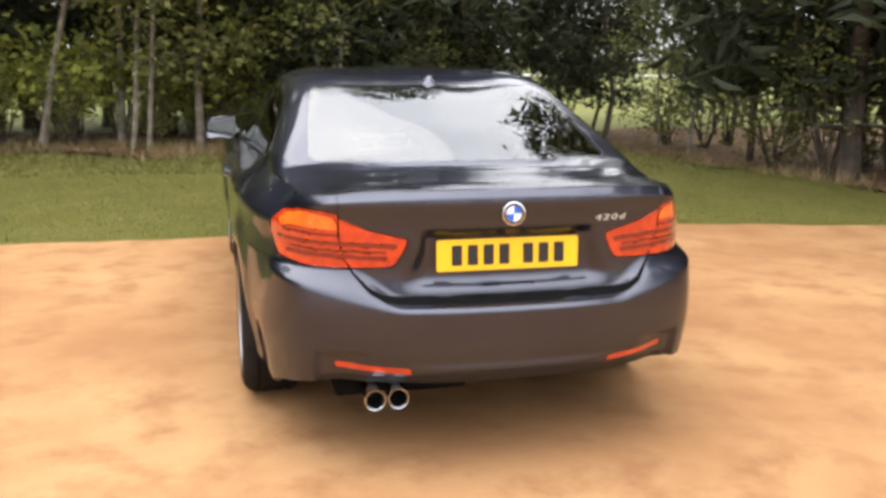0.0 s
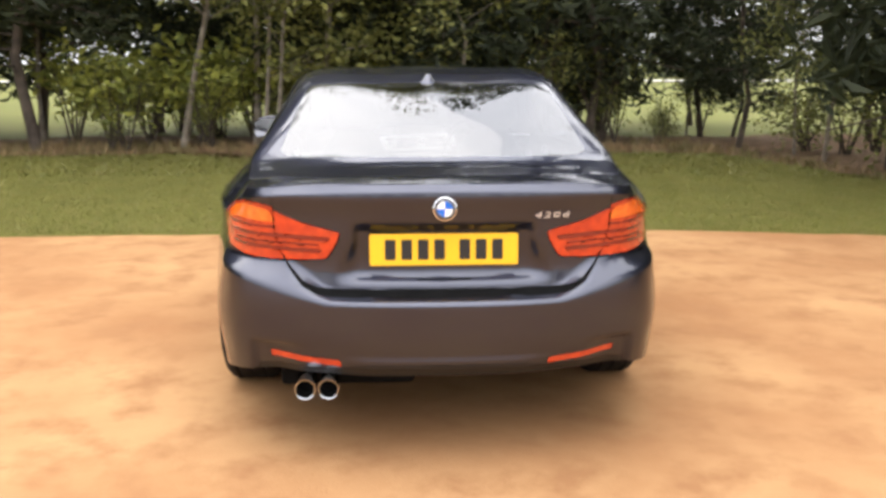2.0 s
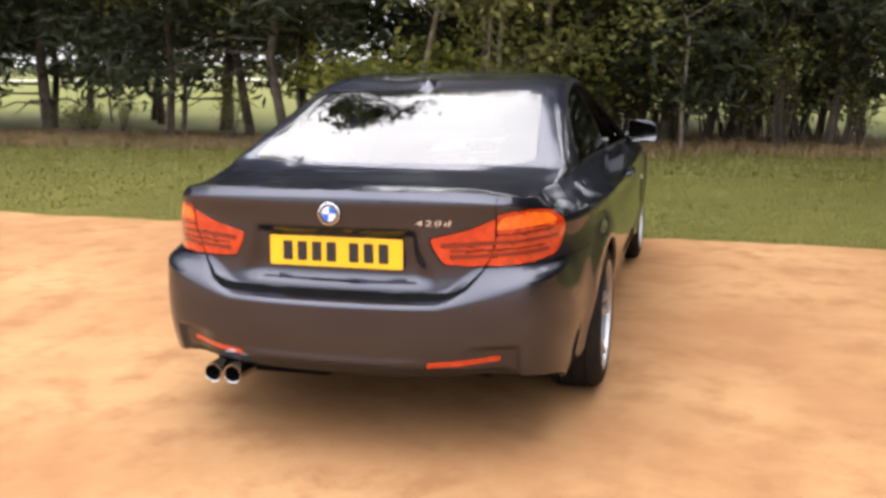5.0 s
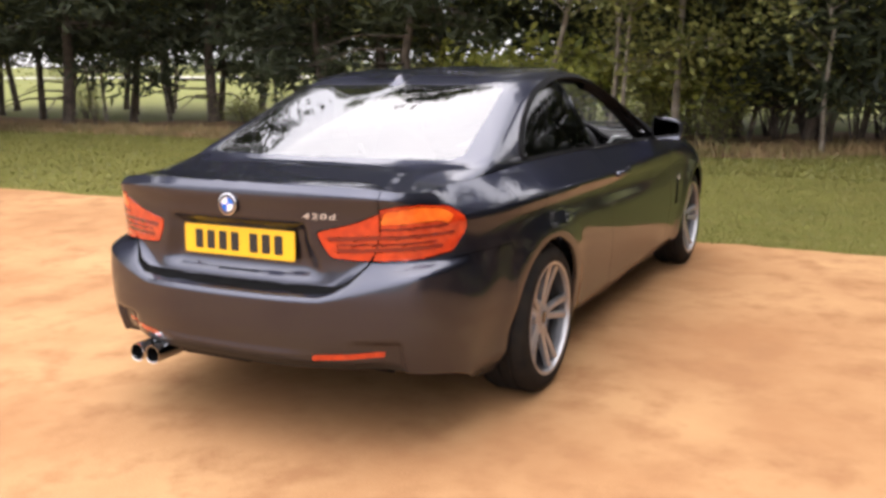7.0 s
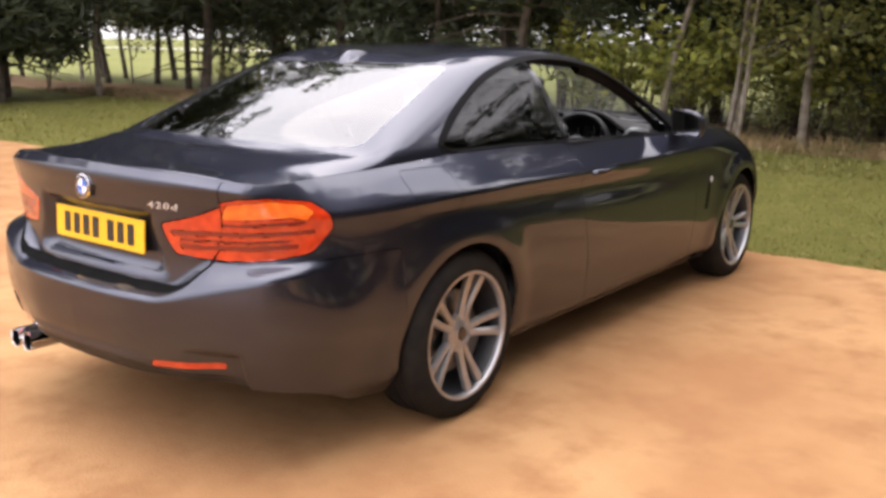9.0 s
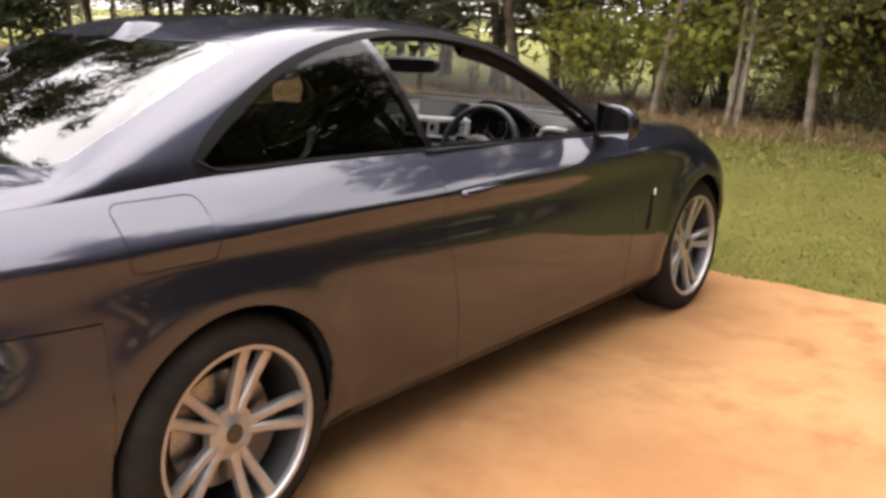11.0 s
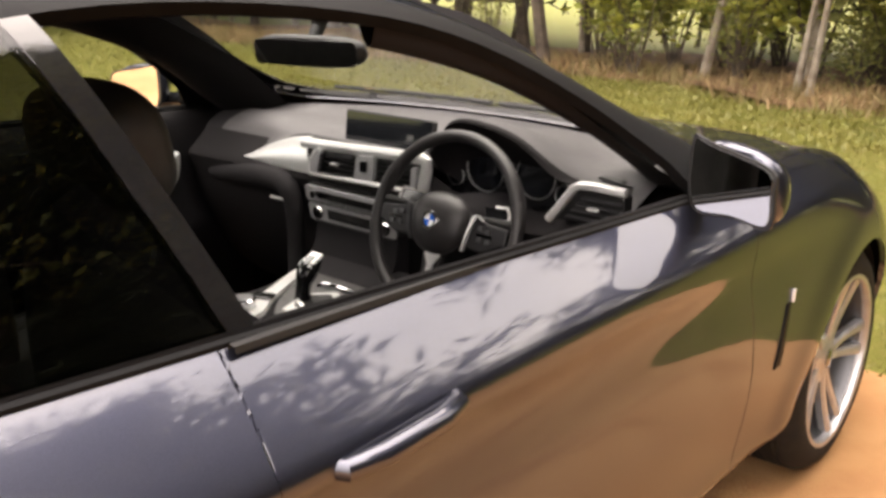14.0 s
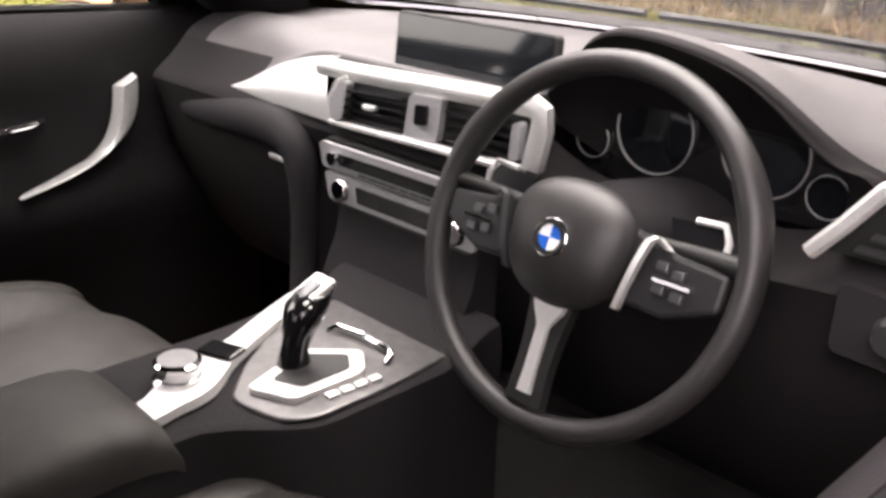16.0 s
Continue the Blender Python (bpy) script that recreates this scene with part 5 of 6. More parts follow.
# ---- door trims ----
for s in (1, -1):
    secs = []
    for y in np.linspace(1.93, 3.16, 24):
        zt = float(np.interp(y, [1.9, 2.6, 3.2], [.963, .946, .928]))
        secs.append([(s * .810, y, zt - .012), (s * .803, y, zt + .000), (s * .786, y, zt + .001), (s * .772, y, zt - .012), (s * .748, y, zt - .045), (s * .725, y, zt - .12), (s * .735, y, .70), (s * .70, y, .64), (s * .70, y, .58), (s * .745, y, .50), (s * .75, y, .26)])
    trim = part("door_trim", loft(secs), M_CABIN, car, "dark moulded door trim")
    pts = [(2.866, .828, .040), (2.862, .785, .045), (2.842, .735, .045), (2.797, .697, .034), (2.735, .671, .022), (2.655, .650, .013)]
    f = cubic(range(6), pts)
    secs = []
    for t in np.linspace(0, 5, 24):
        y, z, w_ = f(t)
        secs.append([(s * .722, y + w_ * .5, z + w_ * .25), (s * .692, y + w_ * .35, z + w_ * .2), (s * .688, y, z), (s * .692, y - w_ * .35, z - w_ * .2), (s * .722, y - w_ * .5, z - w_ * .25)])
    part("door_pull", loft(secs, caps=True), M_SATIN, trim, "curved aluminium door pull")
    part("inner_handle", tube([(s * .728, 2.715, .772), (s * .714, 2.70, .770), (s * .714, 2.62, .762), (s * .728, 2.60, .760)], .006, 8), M_CHROME, trim)
    part("window_seal", loft([[(s * .817, y, z + .000), (s * .815, y, z + .008), (s * .805, y, z + .009), (s * .801, y, z - .004)] for y, z in ((1.93, .964), (2.3, .955), (2.7, .943), (3.05, .932))]), M_BLACK, trim)
    rows = [((.765, 3.06, .950), (.685, 3.09, .930), (.625, 3.23, .945)), ((.725, 2.955, 1.010), (.645, 2.95, 1.030), (.580, 3.05, 1.070)),
            ((.675, 2.80, 1.115), (.615, 2.79, 1.115), (.545, 2.88, 1.185)), ((.645, 2.60, 1.222), (.605, 2.57, 1.195), (.518, 2.67, 1.280)), ((.62, 2.35, 1.298), (.59, 2.36, 1.245), (.50, 2.42, 1.320))]
    cols = [cubic(range(5), [r[k] for r in rows]) for k in range(3)]
    secs = []
    for t in np.linspace(0, 4, 25):
        a, b, c = (f(t) for f in cols)
        secs.append([tuple((s * p[0], p[1], p[2])) for p in ((1 - u) ** 2 * a + 2 * u * (1 - u) * (2 * b - .5 * (a + c)) + u * u * c for u in np.linspace(0, 1, 9))])
    part("pillar_trim", loft(secs), M_HEADLINER, car)

# seat belts with their tongues
for k in (1, -1):
    path = [(.625, 1.86, 1.12), (.660, 1.97, 1.00), (.688, 2.08, .885), (.690, 2.10, .80), (.675, 2.06, .60), (.66, 2.02, .42)]
    f = cubic(range(6), path)
    secs = []
    for t in np.linspace(0, 5, 30):
        x, y, z = f(t)
        secs.append([(k * x, y - .018, z - .010), (k * (x - .0015), y, z), (k * x, y + .018, z + .010)])
    belt = part("seat_belt", loft(secs), M_CABIN, car, "black seat belt webbing")
    part("belt_tongue", prism(round_corners([(-.014, -.030), (.014, -.030), (.011, .034), (-.011, .034)], .006), .006, pose(k * .690, 2.142, .905, 62, 0, 160)), M_SATIN, belt, "bright metal belt tongue", smooth=False, bevel=.001)
    part("tongue_grip", box(.032, .030, .012, pose(k * .690, 2.120, .882, 62, 0, 160)), M_BLACK, belt, smooth=False, bevel=.003)

# rear-view mirror and wipers
rv = part("rear_view_mirror", ellipsoid((.03, 2.745, 1.178), (.135, .022, .034), 3.2, pose(0, 0, 0, 8, 0, 20)), M_BLACK, car, "black rear-view mirror")
part("mirror_glass", prism(round_corners([(-.122, -.027), (.122, -.027), (.122, .027), (-.122, .027)], .014), .002, Matrix.Translation((.03, 2.745, 1.178)) @ pose(0, 0, 0, 8, 0, 20) @ pose(0, -.0215, 0, 90, 0, 0)), M_MIRROR, rv, smooth=False)
part("mirror_stem", tube([(.0, 2.775, 1.188), (.0, 2.80, 1.225), (.0, 2.805, 1.255)], [.014, .016, .03], 10), M_BLACK, rv)
for xa, xb in ((-.52, .02), (.05, .60)):
    pts = []
    for t in np.linspace(0, 1, 9):
        x = xa + (xb - xa) * t
        y = 3.42 - .10 * (abs(x) / .6) ** 2 - .015
        pts.append((x, y, deck_point(y, 1 - .5 * abs(x) / max(.1, rail_x(y))).z + .008))
    part("wiper", tube(pts, .007, 6), M_BLACK, car, "black wiper blade")

# ---- ground ----
def ground_mat(name, c1, c2, c3, s1, s2, rough=0.95, bump=0.5, bscale=60.0, dist=0.02):
    """Three colours mixed by broad and fine noise, with relief."""
    m = bpy.data.materials.new(name)
    m.use_nodes = True
    nt = m.node_tree
    b = nt.nodes["Principled BSDF"]
    b.inputs["Roughness"].default_value = rough
    b.inputs["Specular IOR Level"].default_value = 0.15
    co = nt.nodes.new("ShaderNodeTexCoord")

    def noise_ramp(scale, detail, lo, hi, a, bb):
        n = nt.nodes.new("ShaderNodeTexNoise")
        n.inputs["Scale"].default_value, n.inputs["Detail"].default_value, n.inputs["Roughness"].default_value = scale, detail, 0.6
        nt.links.new(co.outputs["Object"], n.inputs["Vector"])
        r = nt.nodes.new("ShaderNodeValToRGB")
        r.color_ramp.elements[0].position, r.color_ramp.elements[1].position = lo, hi
        r.color_ramp.elements[0].color, r.color_ramp.elements[1].color = a, bb
        nt.links.new(n.outputs["Fac"], r.inputs["Fac"])
        return n, r
    n1, r1 = noise_ramp(s1, 5, .36, .66, (*c1, 1), (*c2, 1))
    n2, r2 = noise_ramp(s2, 6, .47, .66, (0, 0, 0, 1), (1, 1, 1, 1))
    mx = nt.nodes.new("ShaderNodeMixRGB")
    nt.links.new(r2.outputs["Color"], mx.inputs["Fac"])
    nt.links.new(r1.outputs["Color"], mx.inputs["Color1"])
    mx.inputs["Color2"].default_value = (*c3, 1)
    nt.links.new(mx.outputs["Color"], b.inputs["Base Color"])
    nb = nt.nodes.new("ShaderNodeTexNoise")
    nb.inputs["Scale"].default_value, nb.inputs["Detail"].default_value = bscale, 5.0
    nt.links.new(co.outputs["Object"], nb.inputs["Vector"])
    bp = nt.nodes.new("ShaderNodeBump")
    bp.inputs["Strength"].default_value, bp.inputs["Distance"].default_value = bump, dist
    nt.links.new(nb.outputs["Fac"], bp.inputs["Height"])
    nt.links.new(bp.outputs["Normal"], b.inputs["Normal"])
    return m


M_SAND = ground_mat("sandy_gravel", (0.305, 0.152, 0.066), (0.425, 0.246, 0.113), (0.288, 0.145, 0.064), 0.75, 3.4, bump=0.4, bscale=95, dist=0.010)
M_LAWN = ground_mat("lawn_turf", (0.100, 0.102, 0.020), (0.138, 0.134, 0.029), (0.156, 0.133, 0.038), 1.2, 9.0, bump=0.8, bscale=120)
M_FIELD = ground_mat("meadow", (0.108, 0.120, 0.028), (0.142, 0.148, 0.037), (0.132, 0.120, 0.037), 0.15, 2.0, bump=0.5, bscale=20)
M_LITTER = ground_mat("leaf_litter", (0.15, 0.088, 0.046), (0.25, 0.155, 0.083), (0.085, 0.06, 0.03), 1.5, 14.0, bump=0.9, bscale=60, dist=0.03)
M_TRACK = mat("pale_track", (0.55, 0.52, 0.47), rough=0.9, vary=0.2, vscale=0.5)


def sheet(outline, n_x, n_y, z, wobble=0.0, wob_scale=0.5):
    """A grid over the outline's box, its vertices drawn to the region between front(x) and back(x)."""
    (x0, x1, front, back) = outline
    bm = bmesh.new()
    g = []
    for i in range(n_x + 1):
        x = x0 + (x1 - x0) * i / n_x
        a, b = front(x), back(x)
        g.append([])
        for j in range(n_y + 1):
            y = a + (b - a) * (j / n_y)
            h = z + wobble * noise.noise(Vector((x * wob_scale, y * wob_scale, 3.1)))
            g[-1].append(bm.verts.new((x, y, h)))
    for i in range(n_x):
        for j in range(n_y):
            bm.faces.new((g[i][j], g[i + 1][j], g[i + 1][j + 1], g[i][j + 1]))
    return bm


def edge_front(x):
    """The lawn's edge against the sand."""
    base = 4.60 + .15 * smooth01(-2, -8, x) - .62 * smooth01(1.6, 5.2, x) ** 1.3
    return base + .07 * noise.noise(Vector((x * .9, 1.7, 0))) + .035 * noise.noise(Vector((x * 4.0, 7.7, 0)))


def edge_back(x):
    """Where the lawn gives way to the wood's litter."""
    return 11.2 - .75 * smooth01(-3.6, -1.6, x) * smooth01(1.6, .2, x) + .25 * noise.noise(Vector((x * .35, 5.2, 0))) - 6.6 * smooth01(4.6, 6.6, x)


bm = sheet((-500, 500, lambda x: -500, lambda x: 500), 8, 8, -.05)
tagged(part("ground", bm, M_FIELD, None), "wide green meadow reaching the horizon", "ground", kind="structure")
bm = sheet((-32, 24, lambda x: -30, lambda x: edge_front(x) + .12), 240, 60, 0.0, .006, 1.3)
tagged(part("gravel_yard", bm, M_SAND, None), "orange sandy gravel yard, trodden and uneven", "ground", kind="structure")
bm = sheet((-32, 6.8, edge_front, lambda x: max(edge_front(x) + .1, edge_back(x) + .3)), 240, 50, .022, .03, .8)
for v in bm.verts:
    if abs(v.co.y - edge_front(v.co.x)) < .01:
        v.co.z = -.004
tagged(part("lawn", bm, M_LAWN, None), "strip of mown grass beside the yard", "lawn", kind="structure")
bm = sheet((-45, 30, lambda x: max(1.0, edge_back(x)), lambda x: max(edge_back(x) + 1.0, 14.6 + .9 * noise.noise(Vector((x * .3, 0, 0))))), 120, 40, .03, .10, .5)
tagged(part("wood_floor", bm, M_LITTER, None), "brown leaf litter under the trees", "ground", kind="structure")
bm = sheet((-160, 120, lambda x: 66 + 2 * noise.noise(Vector((x * .02, 0, 0))), lambda x: 71 + 2 * noise.noise(Vector((x * .02, 0, 0)))), 60, 1, .02)
tagged(part("far_track", bm, M_TRACK, None), "pale track across the meadow", "road", kind="structure")


# ---- grass ----
M_BLADE = mat("grass_blade", (0.126, 0.130, 0.022), rough=0.6, vary=0.5, vscale=2.0, color2=(0.163, 0.147, 0.033))
M_DRY = mat("dry_grass_blade", (0.31, 0.195, 0.095), rough=0.7, vary=0.6, vscale=1.6, color2=(0.13, 0.115, 0.035))
rng = np.random.default_rng(5)


def blades(name, x0, x1, count, height, label, y_of, width=.006, material=None):
    """Many three-cornered blades as one mesh."""
    xs = rng.uniform(x0, x1, count)
    ts = rng.uniform(0, 1, count)
    verts, faces = np.zeros((count * 3, 3)), np.arange(count * 3).reshape(-1, 3)
    for k in range(count):
        x = xs[k]
        a, b = y_of(x)
        y = a + (b - a) * ts[k]
        z = .022 + .03 * noise.noise(Vector((x * .8, y * .8, 3.1))) - .004
        h = height * rng.uniform(.5, 1.3)
        ang = rng.uniform(0, 6.283)
        w = width * rng.uniform(.7, 1.4)
        lean = rng.normal(0, .5, 2) * h
        verts[3 * k] = (x - w * math.cos(ang), y - w * math.sin(ang), z)
        verts[3 * k + 1] = (x + w * math.cos(ang), y + w * math.sin(ang), z)
        verts[3 * k + 2] = (x + lean[0], y + lean[1], z + h)
    me = bpy.data.meshes.new(name)
    me.from_pydata(verts.tolist(), [], faces.tolist())
    me.materials.append(material or M_BLADE)
    tagged(new(name, me), label, "grass", kind="stuff")


blades("grass", -4.5, 5.6, 95000, .019, "short green grass blades of the lawn", lambda x: (edge_front(x) + .02, min(edge_front(x) + 4.2, edge_back(x))), .0045)
blades("grass", -16, 6, 30000, .04, "short green grass blades further off", lambda x: (edge_front(x) + (4.0 if x > -4.5 else .02), edge_back(x)), .012)
blades("dry_grass", -20, 6.4, 9000, .16, "rough dry grass along the wood's edge", lambda x: (edge_back(x) - .25, edge_back(x) + 1.8), .010, M_DRY)


# ---- trees ----
def leaf_mat(name, c, c2):
    m = bpy.data.materials.new(name)
    m.use_nodes = True
    nt = m.node_tree
    b = nt.nodes["Principled BSDF"]
    b.inputs["Roughness"].default_value = 0.55
    b.inputs["Specular IOR Level"].default_value = 0.3
    g = nt.nodes.new("ShaderNodeNewGeometry")
    r = nt.nodes.new("ShaderNodeValToRGB")
    r.color_ramp.elements[0].color, r.color_ramp.elements[1].color = (*c, 1), (*c2, 1)
    nt.links.new(g.outputs["Random Per Island"], r.inputs["Fac"])
    nt.links.new(r.outputs["Color"], b.inputs["Base Color"])
    tl = nt.nodes.new("ShaderNodeBsdfTranslucent")
    nt.links.new(r.outputs["Color"], tl.inputs["Color"])
    mx = nt.nodes.new("ShaderNodeMixShader")
    mx.inputs["Fac"].default_value = 0.35
    nt.links.new(b.outputs["BSDF"], mx.inputs[1])
    nt.links.new(tl.outputs["BSDF"], mx.inputs[2])
    nt.links.new(mx.outputs["Shader"], nt.nodes["Material Output"].inputs["Surface"])
    return m


M_LEAF = leaf_mat("broad_leaf", (0.092, 0.106, 0.036), (0.29, 0.285, 0.085))
M_FRESH = leaf_mat("fresh_leaf", (0.16, 0.19, 0.045), (0.52, 0.52, 0.11))
M_NEEDLE = leaf_mat("pine_needle", (0.030, 0.038, 0.022), (0.072, 0.084, 0.042))
M_BARK = mat("grey_brown_bark", (0.115, 0.088, 0.066), rough=0.9, vary=0.6, vscale=5, color2=(0.05, 0.037, 0.027), bump=1.0, bscale=30)
M_PALE = mat("pale_bark", (0.33, 0.29, 0.23), rough=0.85, vary=0.6, vscale=6, color2=(0.16, 0.125, 0.09), bump=0.8, bscale=24)


def leaf_cloud(spots, size, per, spread, droop=0.0, aspect=2.0):
    """Small folded leaves scattered round each spot."""
    vs, fs = [], []
    for c in spots:
        for _ in range(per):
            p = np.array(c) + rng.normal(0, spread, 3) * (1, 1, .7)
            d = rng.normal(0, 1, 3)
            d[2] = d[2] * .5 - droop
            d /= np.linalg.norm(d)
            n = np.cross(d, rng.normal(0, 1, 3))
            n /= np.linalg.norm(n) + 1e-9
            s = size * rng.uniform(.6, 1.35)
            u, w = d * s, n * s / aspect
            k = len(vs)
            up = np.cross(d, n) * s * .12
            vs += [p - u * .5, p + w * .5 + up, p + u * .5, p - w * .5 + up]
            fs += [(k, k + 1, k + 2), (k, k + 2, k + 3)]
    return vs, fs


def foliage(name, vs, fs, material, parent):
    me = bpy.data.meshes.new(name)
    me.from_pydata([tuple(v) for v in vs], [], fs)
    me.materials.append(material)
    ob = new(name, me)
    ob.parent = parent
    return ob


def make_tree(kind, h, r, bark, seed, label, low=2.6):
    """A tapered, slightly bent trunk with limbs and a crown of small leaves from `low` upwards."""
    rnd = random.Random(seed)
    t = thing("tree" if kind == "broad" else "pine_tree", label, "tree", "trees of the wood")
    bend = [Vector((0, 0, -.1))]
    for i in range(1, 9):
        bend.append(Vector((rnd.gauss(0, .10) * i ** .6, rnd.gauss(0, .10) * i ** .6, h * i / 8)))
    path = [bend[0].lerp(bend[1], 0), Vector((0, 0, .12)), *bend[1:]]
    rad = [r * 1.5, r * 1.12] + [r * (1 - .85 * i / 8) for i in range(1, 9)]
    bm = tube(path, rad, 9)
    spots = []
    n_l = 52 if kind == "pine" else 34
    for i in range(n_l):
        f = rnd.random() ** (1.25 if kind == "pine" else .85)
        z = low * .55 + (h - low * .55) * f
        k = min(7, int(z / h * 8))
        p = bend[k].lerp(bend[k + 1], z / h * 8 - k)
        a = rnd.random() * 6.283
        ln = (1.0 + 1.6 * (1 - abs(f - .35))) * (.75 if kind == "pine" else .95) * (h / 11)
        rise = -.12 if kind == "pine" else .45
        q = p + Vector((math.cos(a) * ln, math.sin(a) * ln, rise * ln))
        m = p.lerp(q, .5) + Vector((0, 0, .08 * ln))
        tube([p, m, q], [r * .26 * (1 - .6 * f), r * .16 * (1 - .5 * f), .008], 5, bm, cap=False)
        if z + rise * ln > low * .75:
            for t_ in (.35, .55, .75, .92, 1.05):
                s = p.lerp(q, t_) + Vector((rnd.gauss(0, .16), rnd.gauss(0, .16), rnd.gauss(0, .12)))
                spots.append(tuple(s))
    part("trunk", bm, bark, t)
    if kind == "pine":
        vs, fs = leaf_cloud(spots, .30, 24, .26, .35, 4.0)
        foliage("crown", vs, fs, M_NEEDLE, t)
    else:
        vs, fs = leaf_cloud(spots, .115, 42, .30, .2, 1.8)
        foliage("crown", vs, fs, M_LEAF, t)
    return t


def make_shrub(h, w, seed, label, mat_leaf, dens=22):
    rnd = random.Random(seed)
    t = thing("shrub", label, "shrub", "shrubs under the trees")
    bm = bmesh.new()
    spots = []
    for i in range(9):
        a = rnd.random() * 6.283
        ln = w * rnd.uniform(.3, 1)
        top = Vector((math.cos(a) * ln, math.sin(a) * ln, h * rnd.uniform(.55, 1)))
        mid = top * .5 + Vector((rnd.gauss(0, .08), rnd.gauss(0, .08), .12 * h))
        tube([(rnd.gauss(0, .05), rnd.gauss(0, .05), -.05), mid, top], [.022, .014, .005], 5, bm, cap=False)
        for t_ in (.35, .55, .7, .85, 1.0):
            s = Vector((0, 0, 0)).lerp(mid, t_ * 2) if t_ < .5 else mid.lerp(top, t_ * 2 - 1)
            spots.append(tuple(s + Vector((rnd.gauss(0, .13), rnd.gauss(0, .13), rnd.gauss(0, .1)))))
    part("stem", bm, M_BARK, t)
    vs, fs = leaf_cloud(spots, .21 if mat_leaf is M_FRESH else .085, dens, .17 if mat_leaf is M_FRESH else .20, .15, 1.7)
    foliage("foliage", vs, fs, mat_leaf, t)
    return t


T_A = make_tree("pine", 11.6, .085, M_BARK, 1, "tall dark pine with a bare lower trunk", 2.4)
T_B = make_tree("pine", 9.4, .060, M_BARK, 2, "slim dark pine with low drooping boughs", 1.5)
T_C = make_tree("broad", 9.3, .055, M_PALE, 3, "pale-barked young broadleaf tree", 2.0)
T_D = make_tree("broad", 7.6, .036, M_PALE, 4, "thin pale sapling with light green leaves", 1.7)
T_E = make_tree("pine", 12.0, .11, M_BARK, 6, "broad dark conifer with dense low boughs", 1.0)
S_A = make_shrub(1.9, .8, 11, "leafy green undergrowth shrub at the wood's edge", M_LEAF)
S_B = make_shrub(1.2, .9, 12, "low spreading green bush under the trees", M_LEAF)
S_C = make_shrub(2.6, .8, 13, "tall thin leafy shrub among the trunks", M_LEAF, 16)
S_D = make_shrub(2.3, .95, 14, "bright green leafy sapling thicket at the wood's edge", M_FRESH, 8)
trees, shrubs = [T_A, T_B, T_C, T_D, T_E], [S_A, S_B, S_C]
used = set()


def plant(ob, x, y, turn, k, lean=0.0):
    """Puts the model itself down first, then copies of it."""
    m = pose(x, y, 0, 0, lean, 0) @ pose(0, 0, 0, 0, 0, turn) @ Matrix.Diagonal((k, k, k, 1))
    if ob.name in used:
        c = copy_thing(ob, m)
        c.scale = (k, k, k)
    else:
        used.add(ob.name)
        late.append((ob, m))


late = []
rnd = random.Random(21)
spots = [(-1.87, 11.35, T_D), (-3.45, 12.2, T_C), (-1.15, 11.9, T_C), (5.6, 12.0, T_A), (5.95, 9.7, T_C), (6.25, 8.55, T_A), (7.4, 7.2, T_B), (-6.3, 14.0, T_A), (-5.8, 16.9, T_D), (6.4, 14.4, T_B),
         (5.85, 15.5, T_D), (-12.9, 15.2, T_A), (1.0, 11.9, T_D), (-8.5, 12.9, T_B), (-2.35, 12.6, T_C), (-2.1, 11.6, T_D), (-5.7, 12.0, T_A), (2.1, 13.3, T_E), (.7, 13.2, T_E), (3.2, 12.6, T_A), (-.6, 13.9, T_E), (9.2, 5.4, T_E), (8.6, 6.6, T_B)]
for x, y, ob in spots:
    plant(ob, x, y, rnd.uniform(0, 360), rnd.uniform(.9, 1.1) * (1 - .45 * smooth01(2.5, 6.0, x) * smooth01(7.8, 8.5, y)), 7.0 if ob in (T_C, T_D) and x < 0 else 0.0)
for i in range(62):
    x = -30 + 44 * i / 62 + rnd.uniform(-.4, .4)
    y = rnd.uniform(13.2, 21)
    if x > 6 and rnd.random() < .3:
        y = rnd.uniform(7, 13)
    k = rnd.uniform(.8, 1.15) * (1 - .42 * smooth01(2.5, 6.0, x) * smooth01(7.8, 9.0, y))
    if i % 2 and (x > 3.4 and y > 9 or -11 < x < -1.2):
        continue
    plant(rnd.choice([T_A, T_A, T_B, T_C, T_E, T_E] if -.9 < x < 3.6 else [T_A, T_A, T_C, T_D, T_A]), x, y, rnd.uniform(0, 360), k)
for i in range(46):
    x = -24 + 31 * i / 46 + rnd.uniform(-.3, .3)
    y, a, k, ob, keep = rnd.uniform(12.0, 15.5), rnd.uniform(0, 360), rnd.uniform(.55, 1.0), rnd.choice(shrubs), rnd.random()
    if keep < .35 or -.6 < x < 3.6 or (x > -4.5 and i % 2):
        plant(ob, x, y, a, k if -4.5 < x < 3.6 else k * .6)
for x, y, k in ((-4.3, 12.0, .6), (-3.0, 12.2, .6)):
    plant(S_A, x, y, rnd.uniform(0, 360), k)
for i in range(13):
    plant(rnd.choice([S_C, S_C, S_A]), -.9 + .36 * i + rnd.uniform(-.15, .15), rnd.uniform(12.6, 14.6), rnd.uniform(0, 360), rnd.uniform(.8, 1.05))
for x, y, k in ((-.2, 13.0, .72), (1.4, 13.9, .8), (2.8, 12.9, .68), (1.9, 14.4, .8), (-1.6, 15.0, .85), (3.3, 14.6, .66)):
    plant(T_B, x, y, rnd.uniform(0, 360), k)
for x, y, k in ((-3.3, 13.2, .8), (-1.7, 13.0, .75), (-.9, 12.5, .75)):
    plant(S_A, x, y, rnd.uniform(0, 360), k)
for i in range(12):
    plant(rnd.choice(shrubs), rnd.uniform(6.2, 9.5), rnd.uniform(4.5, 13), rnd.uniform(0, 360), rnd.uniform(.6, 1.0))
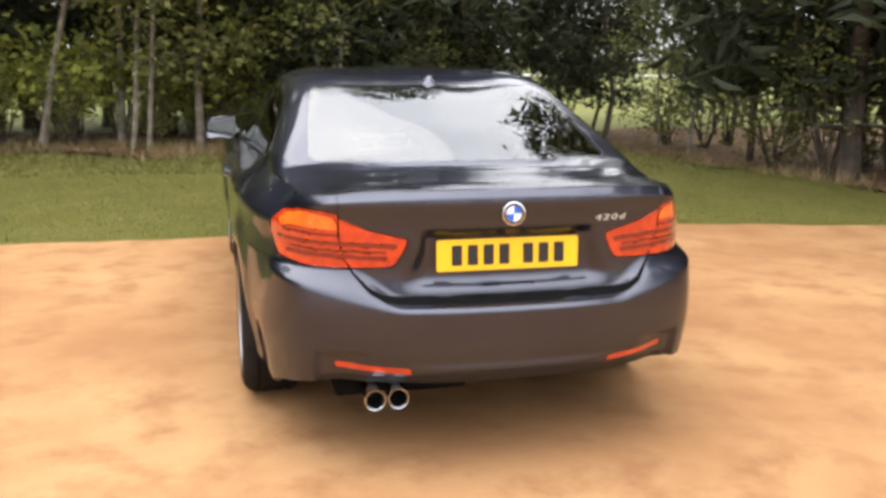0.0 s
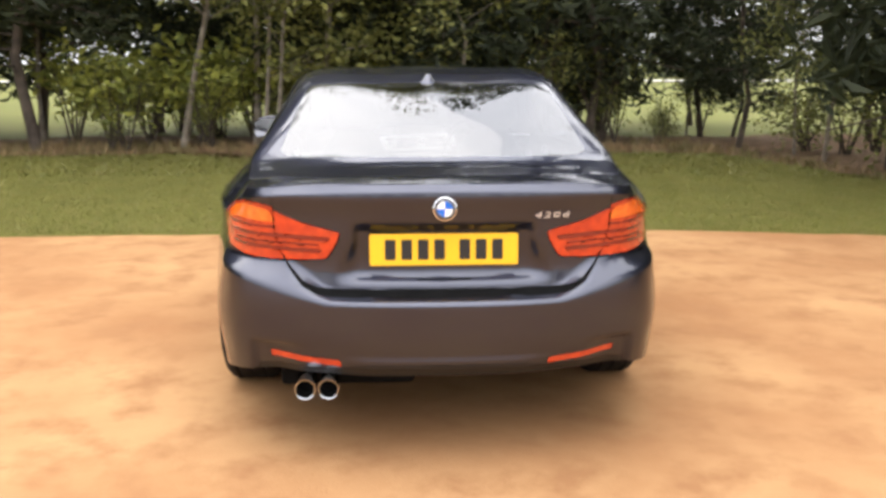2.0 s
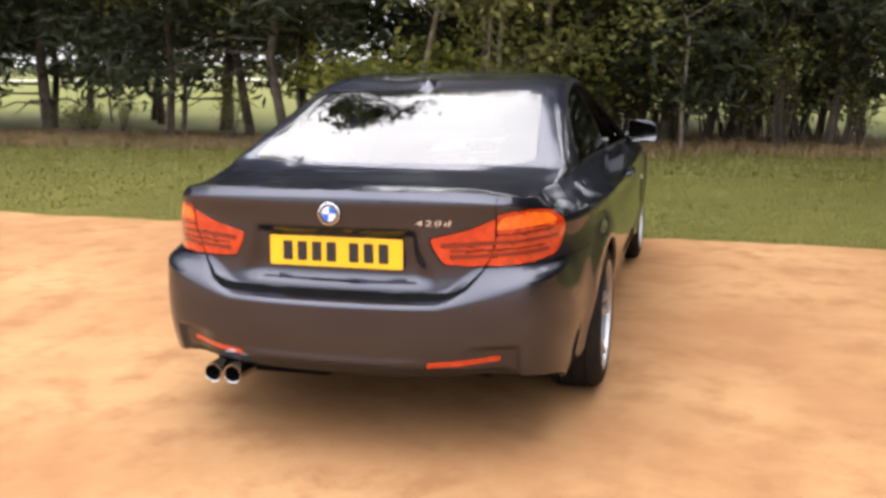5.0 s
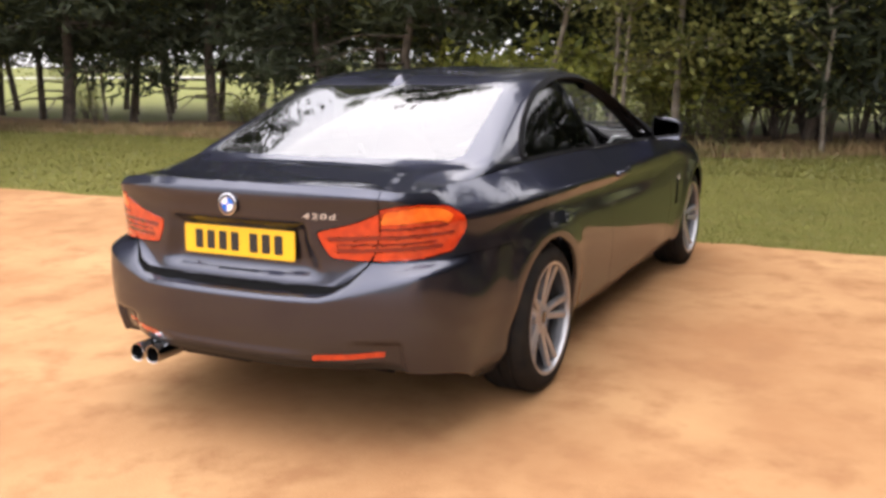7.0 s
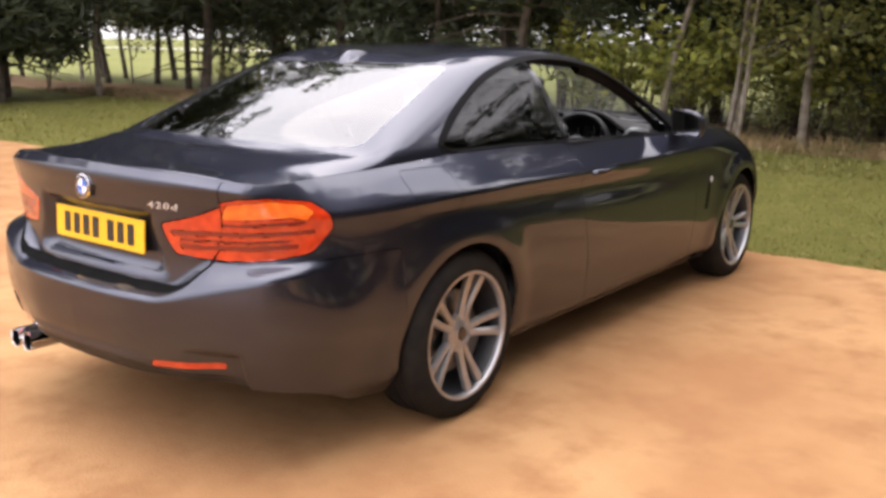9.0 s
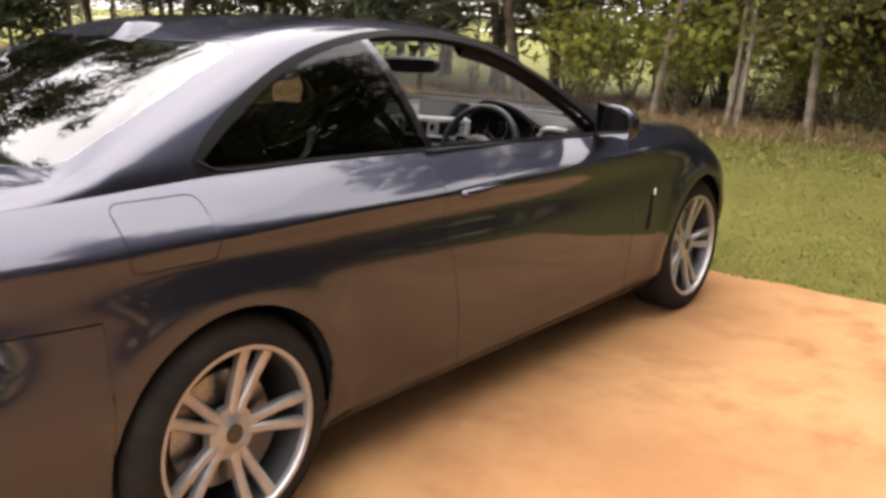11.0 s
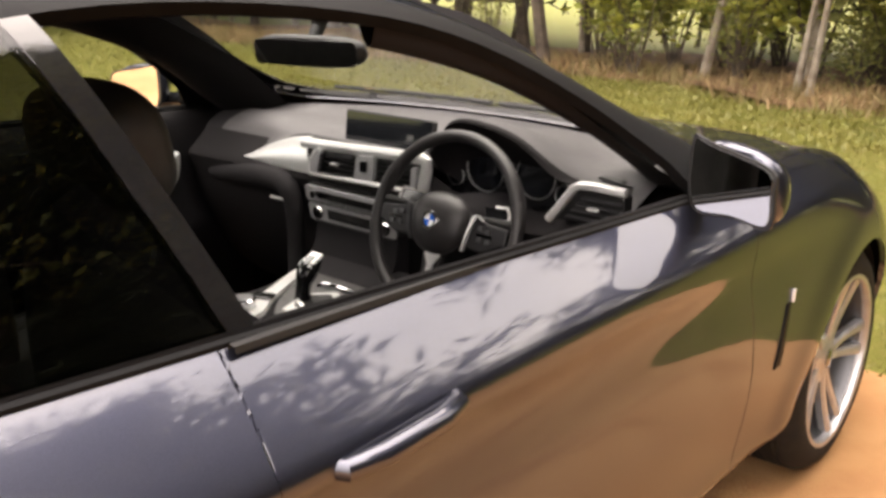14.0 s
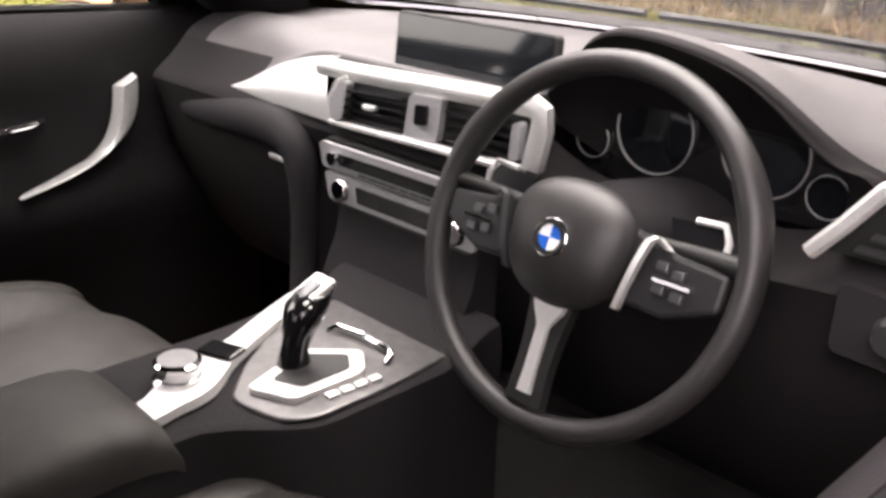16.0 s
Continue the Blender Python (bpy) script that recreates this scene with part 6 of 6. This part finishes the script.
for i in range(16):
    plant(rnd.choice([T_A, T_B, T_E, T_C]), rnd.uniform(-22, -15.5), -3 + 15 * i / 16, rnd.uniform(0, 360), rnd.uniform(.9, 1.15))
for i in range(9):
    plant(S_D, -5.3 + .58 * i + rnd.uniform(-.2, .2), rnd.uniform(11.9, 13.4), rnd.uniform(0, 360), rnd.uniform(.6, 1.1))
# tall conifers at the back of the wood
for x, y, k in ((-9, 16, 1.05), (-5, 17, 1.05), (-1, 16.5, 1.0), (-3, 17.5, 1.0), (-17, 1.5, 1.3), (-18, 5, 1.3), (-17.5, 8.5, 1.2), (-15, 12.5, 1.1), (-12.5, 14.5, 1.1)):
    plant(T_E, x, y, rnd.uniform(0, 360), k)
# a clump off the yard's side, mirrored in the paint and glass
for x, y, ob, k in ((6.9, 5.3, T_C, 1.0), (7.7, 4.0, T_E, .78), (6.5, 6.8, T_E, .75), (8.4, 2.7, T_C, 1.05), (8.3, 4.9, T_C, 1.1), (9.6, 3.4, T_A, .9), (7.6, 6.0, T_C, 1.05), (10.2, 5.0, T_E, .95), (9.2, 7.4, T_E, .9), (10.5, 2.0, T_E, .95), (9.0, .8, T_C, 1.1), (9.6, -.8, T_E, .85), (9.3, -2.4, T_C, 1.05), (11, -1.6, T_E, 1.0), (8.9, 2.0, T_E, .8), (8.8, -.3, T_E, .95), (8.6, -3.2, T_E, 1.1), (8.9, 1.4, T_E, .8), (6.8, 8.4, T_C, .54), (6.0, 10.8, T_D, .60), (9.9, 6.2, T_E, 1.1), (8.2, 7.5, T_E, 1.0), (10.4, 7.2, T_E, 1.1)):
    plant(ob, x, y, rnd.uniform(0, 360), k * (1 + .45 * smooth01(4.4, 6.0, y) * (1 - smooth01(7.6, 8.2, y))))
# trees round the rest of the yard, seen only as reflections
for i in range(30):
    a = radians(-112 + 150 * i / 30)
    d = rnd.uniform(52, 66)
    plant(rnd.choice(trees), d * math.cos(a), d * math.sin(a) - 2, rnd.uniform(0, 360), rnd.uniform(.8, 1.1))
far = []
for i in range(2600):
    x = rnd.uniform(-130, 110)
    far.append((x, rnd.uniform(84, 92) + .0015 * x * x, abs(rnd.gauss(0, 1)) * 4.2 * (1 + .35 * noise.noise(Vector((x * .07, 0, 0))))))
vs, fs = leaf_cloud(far, .75, 6, .9, .2, 1.6)
me = bpy.data.meshes.new("far_woods")
me.from_pydata([tuple(v) for v in vs], [], fs)
me.materials.append(M_NEEDLE)
tagged(new("far_woods", me), "dark line of distant woods beyond the meadow", "woods", kind="stuff")
for ob, m in late:
    ob.matrix_world = m
